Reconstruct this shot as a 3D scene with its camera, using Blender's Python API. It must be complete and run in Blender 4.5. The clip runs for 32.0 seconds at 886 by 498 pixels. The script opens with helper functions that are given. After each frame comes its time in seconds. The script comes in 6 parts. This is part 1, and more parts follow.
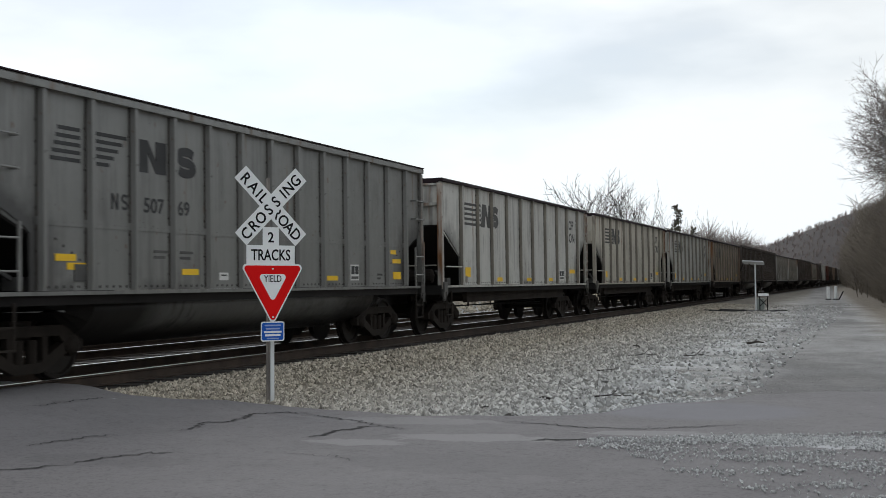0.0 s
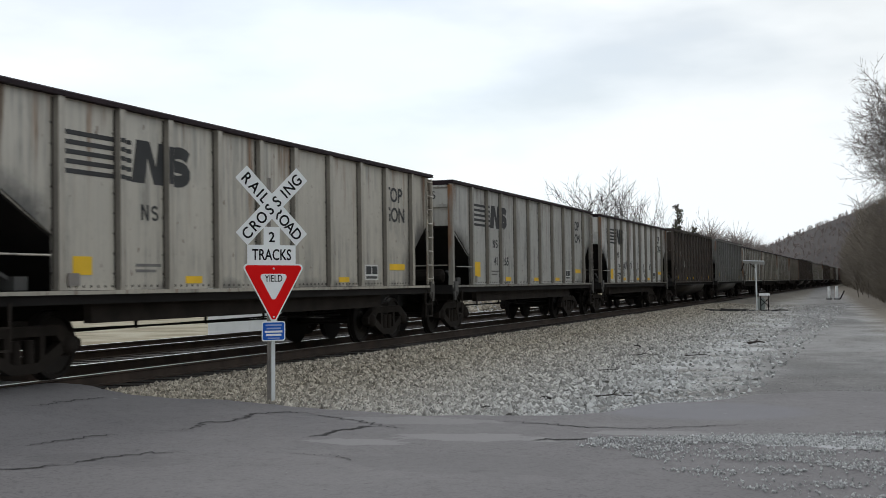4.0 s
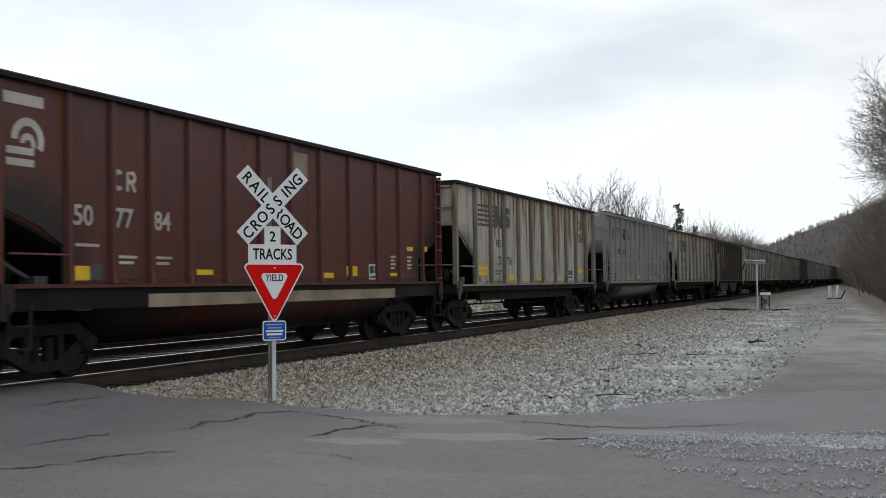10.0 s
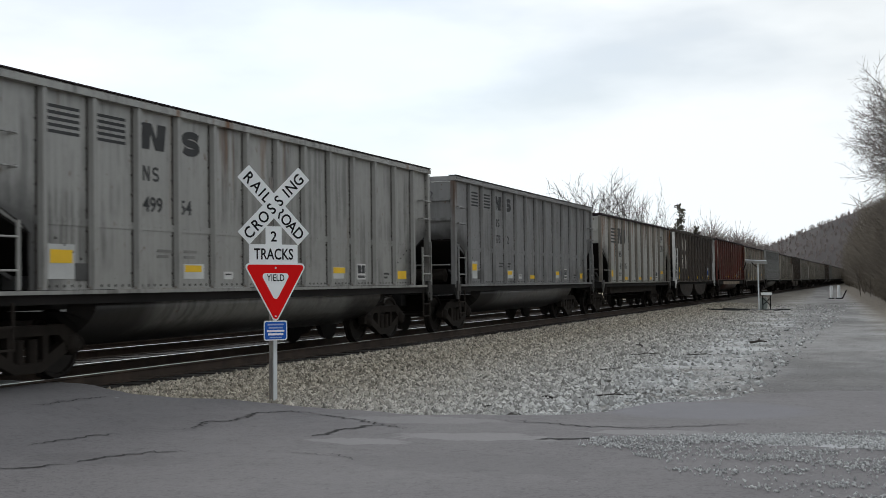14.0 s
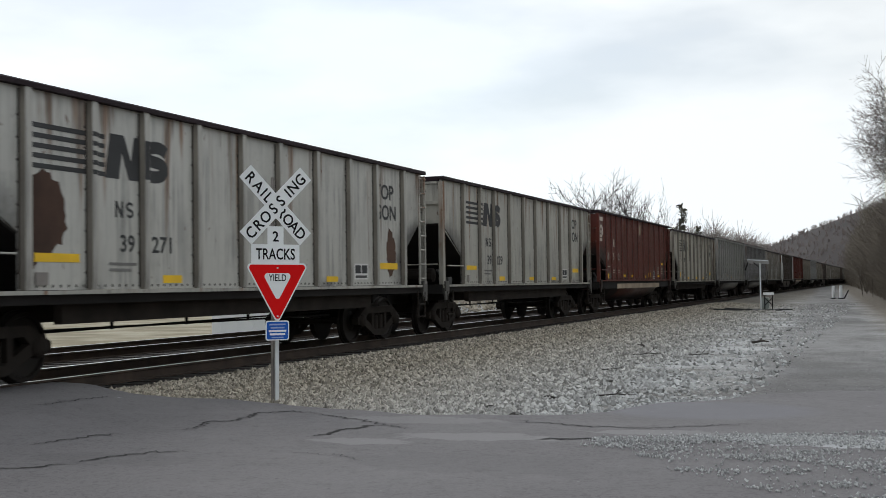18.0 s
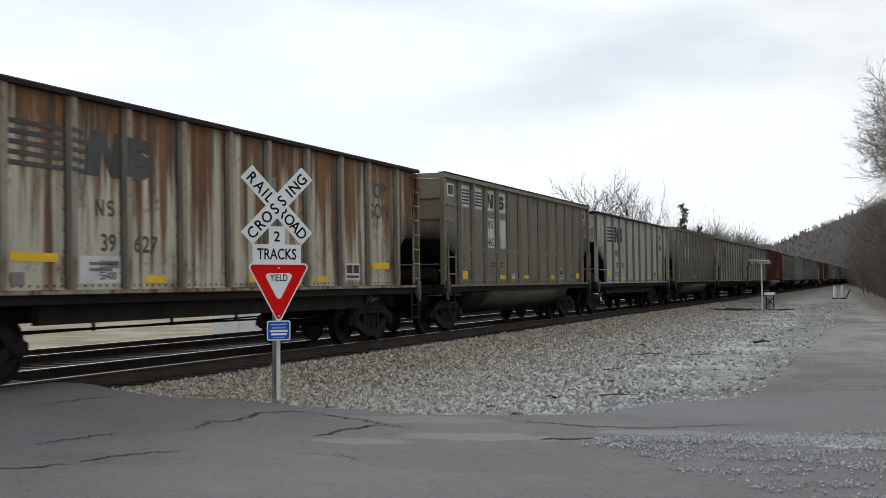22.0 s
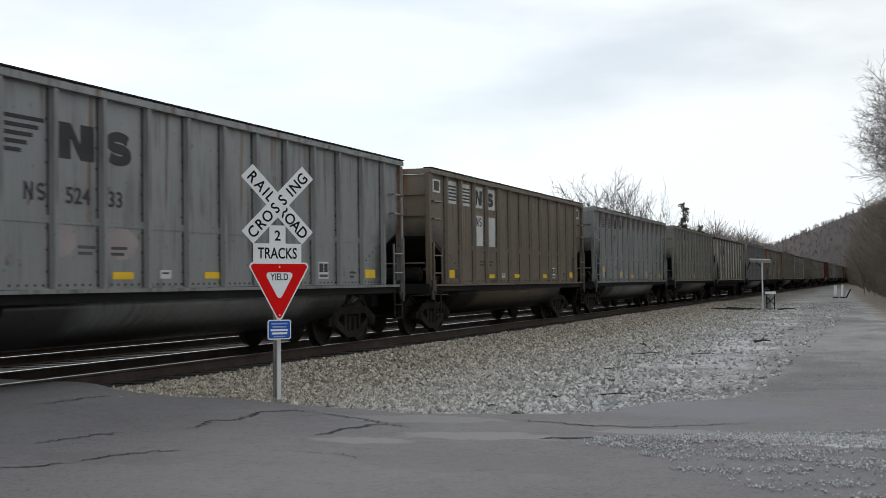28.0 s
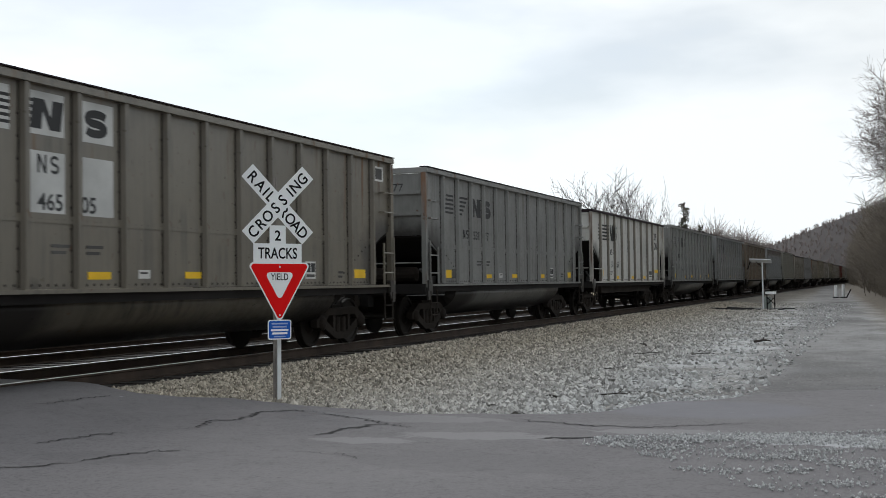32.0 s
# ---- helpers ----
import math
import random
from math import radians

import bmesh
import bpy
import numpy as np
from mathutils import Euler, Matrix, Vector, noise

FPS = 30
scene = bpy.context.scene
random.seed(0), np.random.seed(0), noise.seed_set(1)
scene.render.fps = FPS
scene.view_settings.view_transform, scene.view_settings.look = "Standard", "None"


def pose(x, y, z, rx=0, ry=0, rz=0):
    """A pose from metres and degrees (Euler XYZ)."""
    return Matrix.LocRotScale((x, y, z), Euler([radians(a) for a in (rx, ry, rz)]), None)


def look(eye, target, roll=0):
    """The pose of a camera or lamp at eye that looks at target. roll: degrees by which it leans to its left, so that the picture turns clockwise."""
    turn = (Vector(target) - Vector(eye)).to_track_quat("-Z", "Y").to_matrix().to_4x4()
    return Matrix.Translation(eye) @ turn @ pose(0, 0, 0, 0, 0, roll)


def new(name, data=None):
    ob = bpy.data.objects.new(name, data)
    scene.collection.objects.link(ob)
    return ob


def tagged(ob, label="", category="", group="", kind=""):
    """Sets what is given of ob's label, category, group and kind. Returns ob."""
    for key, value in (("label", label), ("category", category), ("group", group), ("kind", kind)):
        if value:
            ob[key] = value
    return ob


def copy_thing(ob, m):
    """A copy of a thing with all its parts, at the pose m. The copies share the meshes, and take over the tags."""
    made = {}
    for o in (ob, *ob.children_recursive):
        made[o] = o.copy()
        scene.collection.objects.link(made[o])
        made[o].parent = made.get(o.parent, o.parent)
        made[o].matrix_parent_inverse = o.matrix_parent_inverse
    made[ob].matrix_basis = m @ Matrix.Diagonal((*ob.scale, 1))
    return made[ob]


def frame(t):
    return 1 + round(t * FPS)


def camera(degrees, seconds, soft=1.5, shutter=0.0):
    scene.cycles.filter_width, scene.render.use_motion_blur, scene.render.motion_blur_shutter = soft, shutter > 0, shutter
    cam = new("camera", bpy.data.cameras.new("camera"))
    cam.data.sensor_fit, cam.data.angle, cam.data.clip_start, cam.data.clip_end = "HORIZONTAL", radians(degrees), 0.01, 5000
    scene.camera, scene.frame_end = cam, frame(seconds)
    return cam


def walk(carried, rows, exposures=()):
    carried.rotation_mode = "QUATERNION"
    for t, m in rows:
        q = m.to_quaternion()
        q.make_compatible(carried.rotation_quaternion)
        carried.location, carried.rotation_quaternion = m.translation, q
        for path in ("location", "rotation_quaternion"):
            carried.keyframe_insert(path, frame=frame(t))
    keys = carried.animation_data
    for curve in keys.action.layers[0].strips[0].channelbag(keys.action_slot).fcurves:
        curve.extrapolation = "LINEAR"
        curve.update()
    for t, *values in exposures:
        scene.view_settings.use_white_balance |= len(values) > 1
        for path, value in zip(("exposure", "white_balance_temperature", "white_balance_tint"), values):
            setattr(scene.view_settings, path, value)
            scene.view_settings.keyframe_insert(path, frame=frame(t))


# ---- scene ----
# ---- camera: hand-held on the spot, drifting slowly to the left ----
cam = camera(40.07, 32.0, soft=0.72, shutter=0.12)
EYE = 1.50


def view(dx, dy):
    a = math.degrees(1 / 2150)
    return pose(0, 0, EYE, 90 + 1.648 + dy * a, 0, 19.89 + dx * a) @ pose(0, 0, 0, 0, 0, -0.8)


walk(cam, [(t, view(dx, dy)) for t, dx, dy in (
    (0, -4, 1.5), (3.5, -3, 1.3), (5.5, -1.2, 0), (9, -1, 0), (12, -0.8, 0), (14.5, 1.5, 0),
    (16.5, 3, 0), (19, 5, 0), (22, 6.5, 0), (25.5, 8, -1.3), (29, 7.5, -1.5), (32, 8, -1.5))])

# ---- world: bright overcast sky with thin cloud, and a wide weak sun ----
SUN_WAY = Vector((-0.52, 0.56, 0.64)).normalized()
world = bpy.data.worlds.new("world")
scene.world = world
world.use_nodes = True
wn, wl = world.node_tree.nodes, world.node_tree.links
wn.clear()
w_out, w_bg = wn.new("ShaderNodeOutputWorld"), wn.new("ShaderNodeBackground")
w_sky = wn.new("ShaderNodeTexSky")
w_sky.sky_type, w_sky.sun_disc = "NISHITA", False
w_sky.sun_elevation, w_sky.sun_rotation = math.asin(SUN_WAY.z), math.atan2(SUN_WAY.x, SUN_WAY.y)
w_gain = wn.new("ShaderNodeVectorMath")
w_gain.operation = "SCALE"
w_gain.inputs["Scale"].default_value = 0.115
w_co, w_map, w_noise, w_ramp = (wn.new("ShaderNodeTexCoord"), wn.new("ShaderNodeMapping"),
                                wn.new("ShaderNodeTexNoise"), wn.new("ShaderNodeValToRGB"))
w_map.inputs["Scale"].default_value = (1.0, 1.0, 3.2)
w_map.inputs["Location"].default_value = (3.1, 0.4, 1.7)
w_noise.inputs["Scale"].default_value = 1.7
w_noise.inputs["Detail"].default_value = 5
w_ramp.color_ramp.elements[0].position, w_ramp.color_ramp.elements[1].position = 0.36, 0.56
w_ramp.color_ramp.elements[0].color = (0.42, 0.42, 0.42, 1)
w_ramp.color_ramp.elements[1].color = (1, 1, 1, 1)
w_cloud, w_mix = wn.new("ShaderNodeRGB"), wn.new("ShaderNodeMix")
w_cloud.outputs[0].default_value = (0.95, 1.0, 1.03, 1)
w_mix.data_type = "RGBA"
wl.new(w_co.outputs["Generated"], w_map.inputs["Vector"])
wl.new(w_map.outputs[0], w_noise.inputs["Vector"])
wl.new(w_noise.outputs[0], w_ramp.inputs[0])
wl.new(w_sky.outputs[0], w_gain.inputs[0])
wl.new(w_ramp.outputs[0], w_mix.inputs["Factor"])
wl.new(w_gain.outputs[0], w_mix.inputs["A"])
wl.new(w_cloud.outputs[0], w_mix.inputs["B"])
# the overcast is brightest round the hidden sun, beyond the train
w_dot, w_fall, w_lit = wn.new("ShaderNodeVectorMath"), wn.new("ShaderNodeMapRange"), wn.new("ShaderNodeVectorMath")
w_dot.operation, w_lit.operation = "DOT_PRODUCT", "SCALE"
w_dot.inputs[1].default_value = SUN_WAY
w_fall.inputs["From Min"].default_value, w_fall.inputs["From Max"].default_value = -0.9, 0.75
w_fall.inputs["To Min"].default_value, w_fall.inputs["To Max"].default_value = 0.68, 1.0
wl.new(w_co.outputs["Generated"], w_dot.inputs[0])
wl.new(w_dot.outputs["Value"], w_fall.inputs["Value"])
wl.new(w_mix.outputs["Result"], w_lit.inputs[0])
# thicker and thinner banks of cloud
w_bank, w_depth, w_both = wn.new("ShaderNodeTexNoise"), wn.new("ShaderNodeMapRange"), wn.new("ShaderNodeMath")
w_bank.inputs["Scale"].default_value, w_bank.inputs["Detail"].default_value = 3.4, 6
w_depth.inputs["From Min"].default_value, w_depth.inputs["From Max"].default_value = 0.38, 0.56
w_depth.inputs["To Min"].default_value, w_depth.inputs["To Max"].default_value = 0.90, 1.05
w_both.operation = "MULTIPLY"
wl.new(w_map.outputs[0], w_bank.inputs["Vector"])
wl.new(w_bank.outputs[0], w_depth.inputs["Value"])
wl.new(w_depth.outputs[0], w_both.inputs[0])
wl.new(w_fall.outputs[0], w_both.inputs[1])
wl.new(w_both.outputs[0], w_lit.inputs["Scale"])
wl.new(w_lit.outputs[0], w_bg.inputs["Color"])
wl.new(w_bg.outputs[0], w_out.inputs[0])
w_bg.inputs["Strength"].default_value = 1.0

sun = new("sun", bpy.data.lights.new("sun", "SUN"))
sun.data.energy, sun.data.angle, sun.data.color = 0.7, radians(25), (1.0, 0.985, 0.96)
sun.matrix_world = look(SUN_WAY * 80, (0, 0, 0))
scene.view_settings.exposure = 0.0


# ---- materials ----
def nodes_of(name, rough=0.8, metal=0.0):
    m = bpy.data.materials.new(name)
    m.use_nodes = True
    b = m.node_tree.nodes["Principled BSDF"]
    b.inputs["Roughness"].default_value, b.inputs["Metallic"].default_value = rough, metal
    return m, m.node_tree.nodes, m.node_tree.links, b


def noise_node(n, l, scale, detail=4, stretch=None, seed=0.0, rough=0.55):
    tc, mp, tx = n.new("ShaderNodeTexCoord"), n.new("ShaderNodeMapping"), n.new("ShaderNodeTexNoise")
    mp.inputs["Scale"].default_value = stretch or (1, 1, 1)
    mp.inputs["Location"].default_value = (seed * 7.31, seed * 3.17, seed * 1.13)
    tx.inputs["Scale"].default_value, tx.inputs["Detail"].default_value = scale, detail
    tx.inputs["Roughness"].default_value = rough
    l.new(tc.outputs["Object"], mp.inputs["Vector"])
    l.new(mp.outputs[0], tx.inputs["Vector"])
    return tx.outputs["Fac"]


def ramp(n, l, fac, lo, hi, c0=(0, 0, 0, 1), c1=(1, 1, 1, 1)):
    r = n.new("ShaderNodeValToRGB")
    r.color_ramp.elements[0].position, r.color_ramp.elements[1].position = lo, hi
    r.color_ramp.elements[0].color, r.color_ramp.elements[1].color = c0, c1
    l.new(fac, r.inputs[0])
    return r.outputs[0]


def mix(n, l, fac, a, b, mode="MIX"):
    x = n.new("ShaderNodeMix")
    x.data_type, x.blend_type = "RGBA", mode
    for sock, v in (("Factor", fac), ("A", a), ("B", b)):
        if isinstance(v, (int, float)):
            x.inputs[sock].default_value = v
        elif isinstance(v, tuple):
            x.inputs[sock].default_value = (*v[:3], 1)
        else:
            l.new(v, x.inputs[sock])
    return x.outputs["Result"]


def bump(n, l, b, fac, strength, dist=0.01):
    u = n.new("ShaderNodeBump")
    u.inputs["Strength"].default_value, u.inputs["Distance"].default_value = strength, dist
    l.new(fac, u.inputs["Height"])
    l.new(u.outputs[0], b.inputs["Normal"])


def times(n, l, a, k):
    x = n.new("ShaderNodeMath")
    x.operation = "MULTIPLY"
    l.new(a, x.inputs[0])
    if isinstance(k, (int, float)):
        x.inputs[1].default_value = k
    else:
        l.new(k, x.inputs[1])
    return x.outputs[0]


def plain(name, col, rough=0.75, metal=0.0, var=0.25, scale=6.0, bumps=0.15):
    """A surface of one colour with grain and blotches at two sizes."""
    m, n, l, b = nodes_of(name, rough, metal)
    big = ramp(n, l, noise_node(n, l, scale * 0.25, 5, seed=len(name)), 0.32, 0.68)
    fine = noise_node(n, l, scale * 8, 3)
    dark = tuple(c * (1 - var) for c in col)
    light = tuple(min(1, c * (1 + var * 0.6)) for c in col)
    c = mix(n, l, big, dark, light)
    c = mix(n, l, times(n, l, fine, var), c, tuple(x * 0.55 for x in col))
    l.new(c, b.inputs["Base Color"])
    bump(n, l, b, fine, bumps, 0.004)
    return m


def car_paint(name, col, rust=0.15, dirt=0.4, seed=1.0, dusted=True, rust_col=(0.20, 0.072, 0.010), dirt_col=(0.075, 0.068, 0.06), tub=False):
    """Weathered freight-car paint: rust runs from above, soot clouds, scuffed grain."""
    m, n, l, b = nodes_of(name, 0.62)
    col = tuple(x * 0.88 for x in col)
    broad = noise_node(n, l, 0.55, 4, seed=seed)
    runs = noise_node(n, l, 1.0, 5, stretch=(1.6, 3.4, 0.22), seed=seed + 2.3, rough=0.62)
    thin = noise_node(n, l, 1.0, 4, stretch=(5, 11.0, 0.35), seed=seed + 5.9)
    grain = noise_node(n, l, 38, 3, seed=seed)
    speck = noise_node(n, l, 7, 6, seed=seed + 3, rough=0.7)
    c = mix(n, l, ramp(n, l, broad, 0.3, 0.72), tuple(x * 0.76 for x in col), tuple(min(1, x * 0.98) for x in col))
    c = mix(n, l, times(n, l, ramp(n, l, thin, 0.54, 0.66), 0.40 * dirt + 0.05), c, dirt_col)
    c = mix(n, l, times(n, l, ramp(n, l, speck, 0.52, 0.78), 0.45 * dirt), c, dirt_col)
    # soot washed down in clusters of narrow streaks, starting at any height
    drip = noise_node(n, l, 1.0, 5, stretch=(3, 7.5, 0.42), seed=seed + 11.3, rough=0.6)
    group = noise_node(n, l, 0.75, 3, seed=seed + 14.9)
    where = times(n, l, ramp(n, l, drip, 0.475, 0.575), ramp(n, l, group, 0.45, 0.57))
    c = mix(n, l, times(n, l, where, min(0.9, 0.15 + 0.9 * dirt)), c, tuple(x * 0.6 for x in dirt_col))
    pale = times(n, l, ramp(n, l, thin, 0.44, 0.34), 0.16)
    c = mix(n, l, pale, c, tuple(min(0.8, x * 1.4) for x in col))
    # small rust pits
    pit = ramp(n, l, noise_node(n, l, 9.0, 2, stretch=(1, 1, 0.55), seed=seed + 21.0), 0.70 - 0.05 * rust, 0.74 - 0.05 * rust)
    c = mix(n, l, times(n, l, pit, 0.75), c, tuple(x * 0.5 for x in rust_col))
    # runs start under the top chord and thin out downwards
    tc, sep, fall = n.new("ShaderNodeTexCoord"), n.new("ShaderNodeSeparateXYZ"), n.new("ShaderNodeMapRange")
    l.new(tc.outputs["Object"], sep.inputs[0])
    l.new(sep.outputs["Z"], fall.inputs["Value"])
    fall.inputs["From Min"].default_value, fall.inputs["From Max"].default_value = 1.2, 3.5
    fall.inputs["To Min"].default_value, fall.inputs["To Max"].default_value = 0.35, 1.0
    high = n.new("ShaderNodeMath")
    high.operation = "MULTIPLY_ADD"
    l.new(fall.outputs[0], high.inputs[0])
    high.inputs[1].default_value = 0.16 + 0.22 * rust
    l.new(runs, high.inputs[2])
    streak = ramp(n, l, high.outputs[0], 0.765 - 0.20 * rust, 0.865 - 0.17 * rust)
    c = mix(n, l, times(n, l, streak, min(0.95, 0.62 + rust)), c, mix(n, l, ramp(n, l, thin, 0.46, 0.58), rust_col, tuple(x * 0.36 for x in rust_col)))
    blotch = ramp(n, l, noise_node(n, l, 1.3, 6, seed=seed + 8.1, rough=0.7), 0.70 - 0.2 * rust, 0.80 - 0.2 * rust)
    c = mix(n, l, times(n, l, blotch, min(0.8, 0.3 + rust)), c, tuple(x * 0.6 for x in rust_col))
    c = mix(n, l, times(n, l, ramp(n, l, broad, 0.55, 0.78), 0.4 * dirt), c, dirt_col)
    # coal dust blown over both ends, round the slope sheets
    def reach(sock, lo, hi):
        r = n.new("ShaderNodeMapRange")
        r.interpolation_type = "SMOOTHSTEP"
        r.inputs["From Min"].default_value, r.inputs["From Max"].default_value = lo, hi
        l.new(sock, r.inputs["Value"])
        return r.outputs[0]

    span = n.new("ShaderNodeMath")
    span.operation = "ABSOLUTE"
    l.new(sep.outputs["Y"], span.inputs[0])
    # tubs blacken to the ends and bottom: coal, and their underside shade as colour
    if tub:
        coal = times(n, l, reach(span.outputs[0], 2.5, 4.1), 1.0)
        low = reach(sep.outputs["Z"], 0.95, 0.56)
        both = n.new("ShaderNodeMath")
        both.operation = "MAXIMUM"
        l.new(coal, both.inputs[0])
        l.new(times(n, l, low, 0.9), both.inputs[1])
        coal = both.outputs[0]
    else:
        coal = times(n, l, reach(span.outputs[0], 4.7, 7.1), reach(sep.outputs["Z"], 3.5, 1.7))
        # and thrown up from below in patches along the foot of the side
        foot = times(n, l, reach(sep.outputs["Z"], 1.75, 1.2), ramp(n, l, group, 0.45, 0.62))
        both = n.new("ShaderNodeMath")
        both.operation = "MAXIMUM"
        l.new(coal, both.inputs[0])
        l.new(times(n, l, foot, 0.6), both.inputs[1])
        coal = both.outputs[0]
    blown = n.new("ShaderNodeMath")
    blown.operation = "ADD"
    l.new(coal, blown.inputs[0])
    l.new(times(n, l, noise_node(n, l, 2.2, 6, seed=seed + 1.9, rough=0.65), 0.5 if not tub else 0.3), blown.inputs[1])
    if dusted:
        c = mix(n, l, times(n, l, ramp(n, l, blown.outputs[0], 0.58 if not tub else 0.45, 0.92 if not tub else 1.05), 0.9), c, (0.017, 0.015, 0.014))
    l.new(c, b.inputs["Base Color"])
    gloss = ramp(n, l, speck, 0.3, 0.8, (0.26, 0.26, 0.26, 1), (0.5, 0.5, 0.5, 1))
    l.new(mix(n, l, streak, gloss, (0.95, 0.95, 0.95)), b.inputs["Roughness"])
    b.inputs["Specular IOR Level"].default_value = 1.0 if max(col) > 0.35 else 0.75 if max(col) > 0.15 else 0.25
    bump(n, l, b, grain, 0.12, 0.003)
    return m


BLACK_STEEL = plain("sooty_black_steel", (0.020, 0.0185, 0.0175), 0.75, 0.0, 0.4, 5)
TRUCK_STEEL = plain("rusty_dark_cast_steel", (0.030, 0.024, 0.0195), 0.8, 0.0, 0.5, 7, 0.3)
CHORD_LIP = plain("maroon_black_chord_steel", (0.030, 0.019, 0.023), 0.7, 0.0, 0.4, 5)
WHEEL_STEEL = plain("worn_wheel_steel", (0.024, 0.020, 0.017), 0.55, 0.3, 0.4, 5)
COAL_DUST = plain("coal_dusted_steel", (0.023, 0.0205, 0.019), 0.9, 0.0, 0.5, 3)
RAIL_HEAD = plain("polished_rail_head", (0.55, 0.55, 0.55), 0.28, 1.0, 0.15, 9, 0.05)
RAIL_RUST = plain("rusty_rail_web", (0.060, 0.040, 0.028), 0.85, 0.1, 0.4, 9)
TIE_WOOD = plain("creosoted_tie_wood", (0.050, 0.042, 0.036), 0.9, 0.0, 0.5, 6, 0.5)
YELLOW = plain("yellow_reflective_sheeting", (0.92, 0.56, 0.008), 0.45, 0.0, 0.14, 8)
WHITE_MARK = plain("white_stencil_paint", (0.72, 0.71, 0.68), 0.7, 0.0, 0.2, 6)
CREAM_MARK = plain("cream_stencil_paint", (0.55, 0.50, 0.43), 0.7, 0.0, 0.3, 6)
BLACK_MARK = plain("black_stencil_paint", (0.035, 0.035, 0.036), 0.7, 0.0, 0.4, 5)
FADED_MARK = plain("faded_black_stencil_paint", (0.085, 0.082, 0.078), 0.75, 0.0, 0.5, 5)
GHOST_MARK = plain("ghosted_stencil_paint", (0.16, 0.135, 0.11), 0.8, 0.0, 0.45, 4)
FLANK_SHADE_GRIME = plain("grime_on_rib_flanks", (0.27, 0.245, 0.205), 0.85, 0, 0.5, 3)
EDGE_SHADE_GRIME = plain("grime_in_weld_seams", (0.045, 0.037, 0.030), 0.9, 0, 0.6, 2.2)
RIVET = plain("grimy_rivet_heads", (0.026, 0.021, 0.018), 0.8, 0, 0.4, 6)
SIGN_WHITE = plain("white_sign_sheeting", (0.93, 0.94, 0.93), 0.5, 0.0, 0.05, 4, 0.03)
SIGN_BLACK = plain("black_sign_film", (0.012, 0.012, 0.012), 0.5, 0.0, 0.1, 4, 0.02)
SIGN_RED = plain("red_sign_sheeting", (0.86, 0.008, 0.008), 0.5, 0.0, 0.08, 4, 0.03)
SIGN_BLUE = plain("blue_sign_sheeting", (0.022, 0.12, 0.52), 0.5, 0.0, 0.1, 4, 0.03)
GALV = plain("galvanised_post_steel", (0.74, 0.76, 0.76), 0.45, 0.0, 0.12, 8, 0.1)
RUST_POST = plain("weathered_rusty_post_steel", (0.31, 0.28, 0.255), 0.8, 0.1, 0.35, 8, 0.2)

for film_ in (SIGN_WHITE, SIGN_BLACK, SIGN_RED, SIGN_BLUE):
    film_.node_tree.nodes["Principled BSDF"].inputs["Specular IOR Level"].default_value = 0.1
for steel in (BLACK_STEEL, TRUCK_STEEL, WHEEL_STEEL, COAL_DUST, CHORD_LIP):
    steel.node_tree.nodes["Principled BSDF"].inputs["Specular IOR Level"].default_value = 0.15


# ---- mesh helpers ----
def part(name, bm, material, parent=None, label=""):
    """Links a bmesh (or a finished mesh) as one mesh object under a thing or a part."""
    if isinstance(bm, bpy.types.Mesh):
        me = bm
    else:
        me = bpy.data.meshes.new(name)
        bmesh.ops.recalc_face_normals(bm, faces=bm.faces)
        bm.to_mesh(me)
        bm.free()
        me.materials.append(material)
    ob = new(name, me)
    ob.parent = parent
    if label:
        ob["label"] = label
    return ob


def box(bm, x0, x1, y0, y1, z0, z1, m=None):
    vs = [bm.verts.new((x, y, z)) for x in (x0, x1) for y in (y0, y1) for z in (z0, z1)]
    if m:
        for v in vs:
            v.co = m @ v.co
    for q in ((0, 1, 3, 2), (4, 6, 7, 5), (0, 4, 5, 1), (2, 3, 7, 6), (0, 2, 6, 4), (1, 5, 7, 3)):
        bm.faces.new([vs[i] for i in q])
    return vs


def bar(bm, a, b, w, h=None, n=4):
    """A straight bar of n sides from a to b."""
    a, b = Vector(a), Vector(b)
    h = h or w
    d = (b - a).normalized()
    s = d.cross(Vector((0, 0, 1)) if abs(d.z) < 0.9 else Vector((0, 1, 0))).normalized()
    t = s.cross(d)
    rings = []
    for p in (a, b):
        rings.append([bm.verts.new(p + s * w / 2 * math.cos(q) * (1.414 if n == 4 else 1) + t * h / 2 * math.sin(q) * (1.414 if n == 4 else 1))
                      for q in (math.pi / 4 + i * math.tau / n for i in range(n))])
    for i in range(n):
        bm.faces.new((rings[0][i], rings[0][(i + 1) % n], rings[1][(i + 1) % n], rings[1][i]))
    bm.faces.new(rings[0][::-1])
    bm.faces.new(rings[1])


def plate_yz(bm, pts, x0, x1):
    """A plate with the outline pts (y, z), from x0 to x1."""
    a = [bm.verts.new((x0, y, z)) for y, z in pts]
    b = [bm.verts.new((x1, y, z)) for y, z in pts]
    k = len(pts)
    bm.faces.new(a[::-1])
    bm.faces.new(b)
    for i in range(k):
        bm.faces.new((a[i], a[(i + 1) % k], b[(i + 1) % k], b[i]))


def plate_xz(bm, pts, y0, y1):
    a = [bm.verts.new((x, y0, z)) for x, z in pts]
    b = [bm.verts.new((x, y1, z)) for x, z in pts]
    k = len(pts)
    bm.faces.new(a)
    bm.faces.new(b[::-1])
    for i in range(k):
        bm.faces.new((a[i], b[i], b[(i + 1) % k], a[(i + 1) % k]))


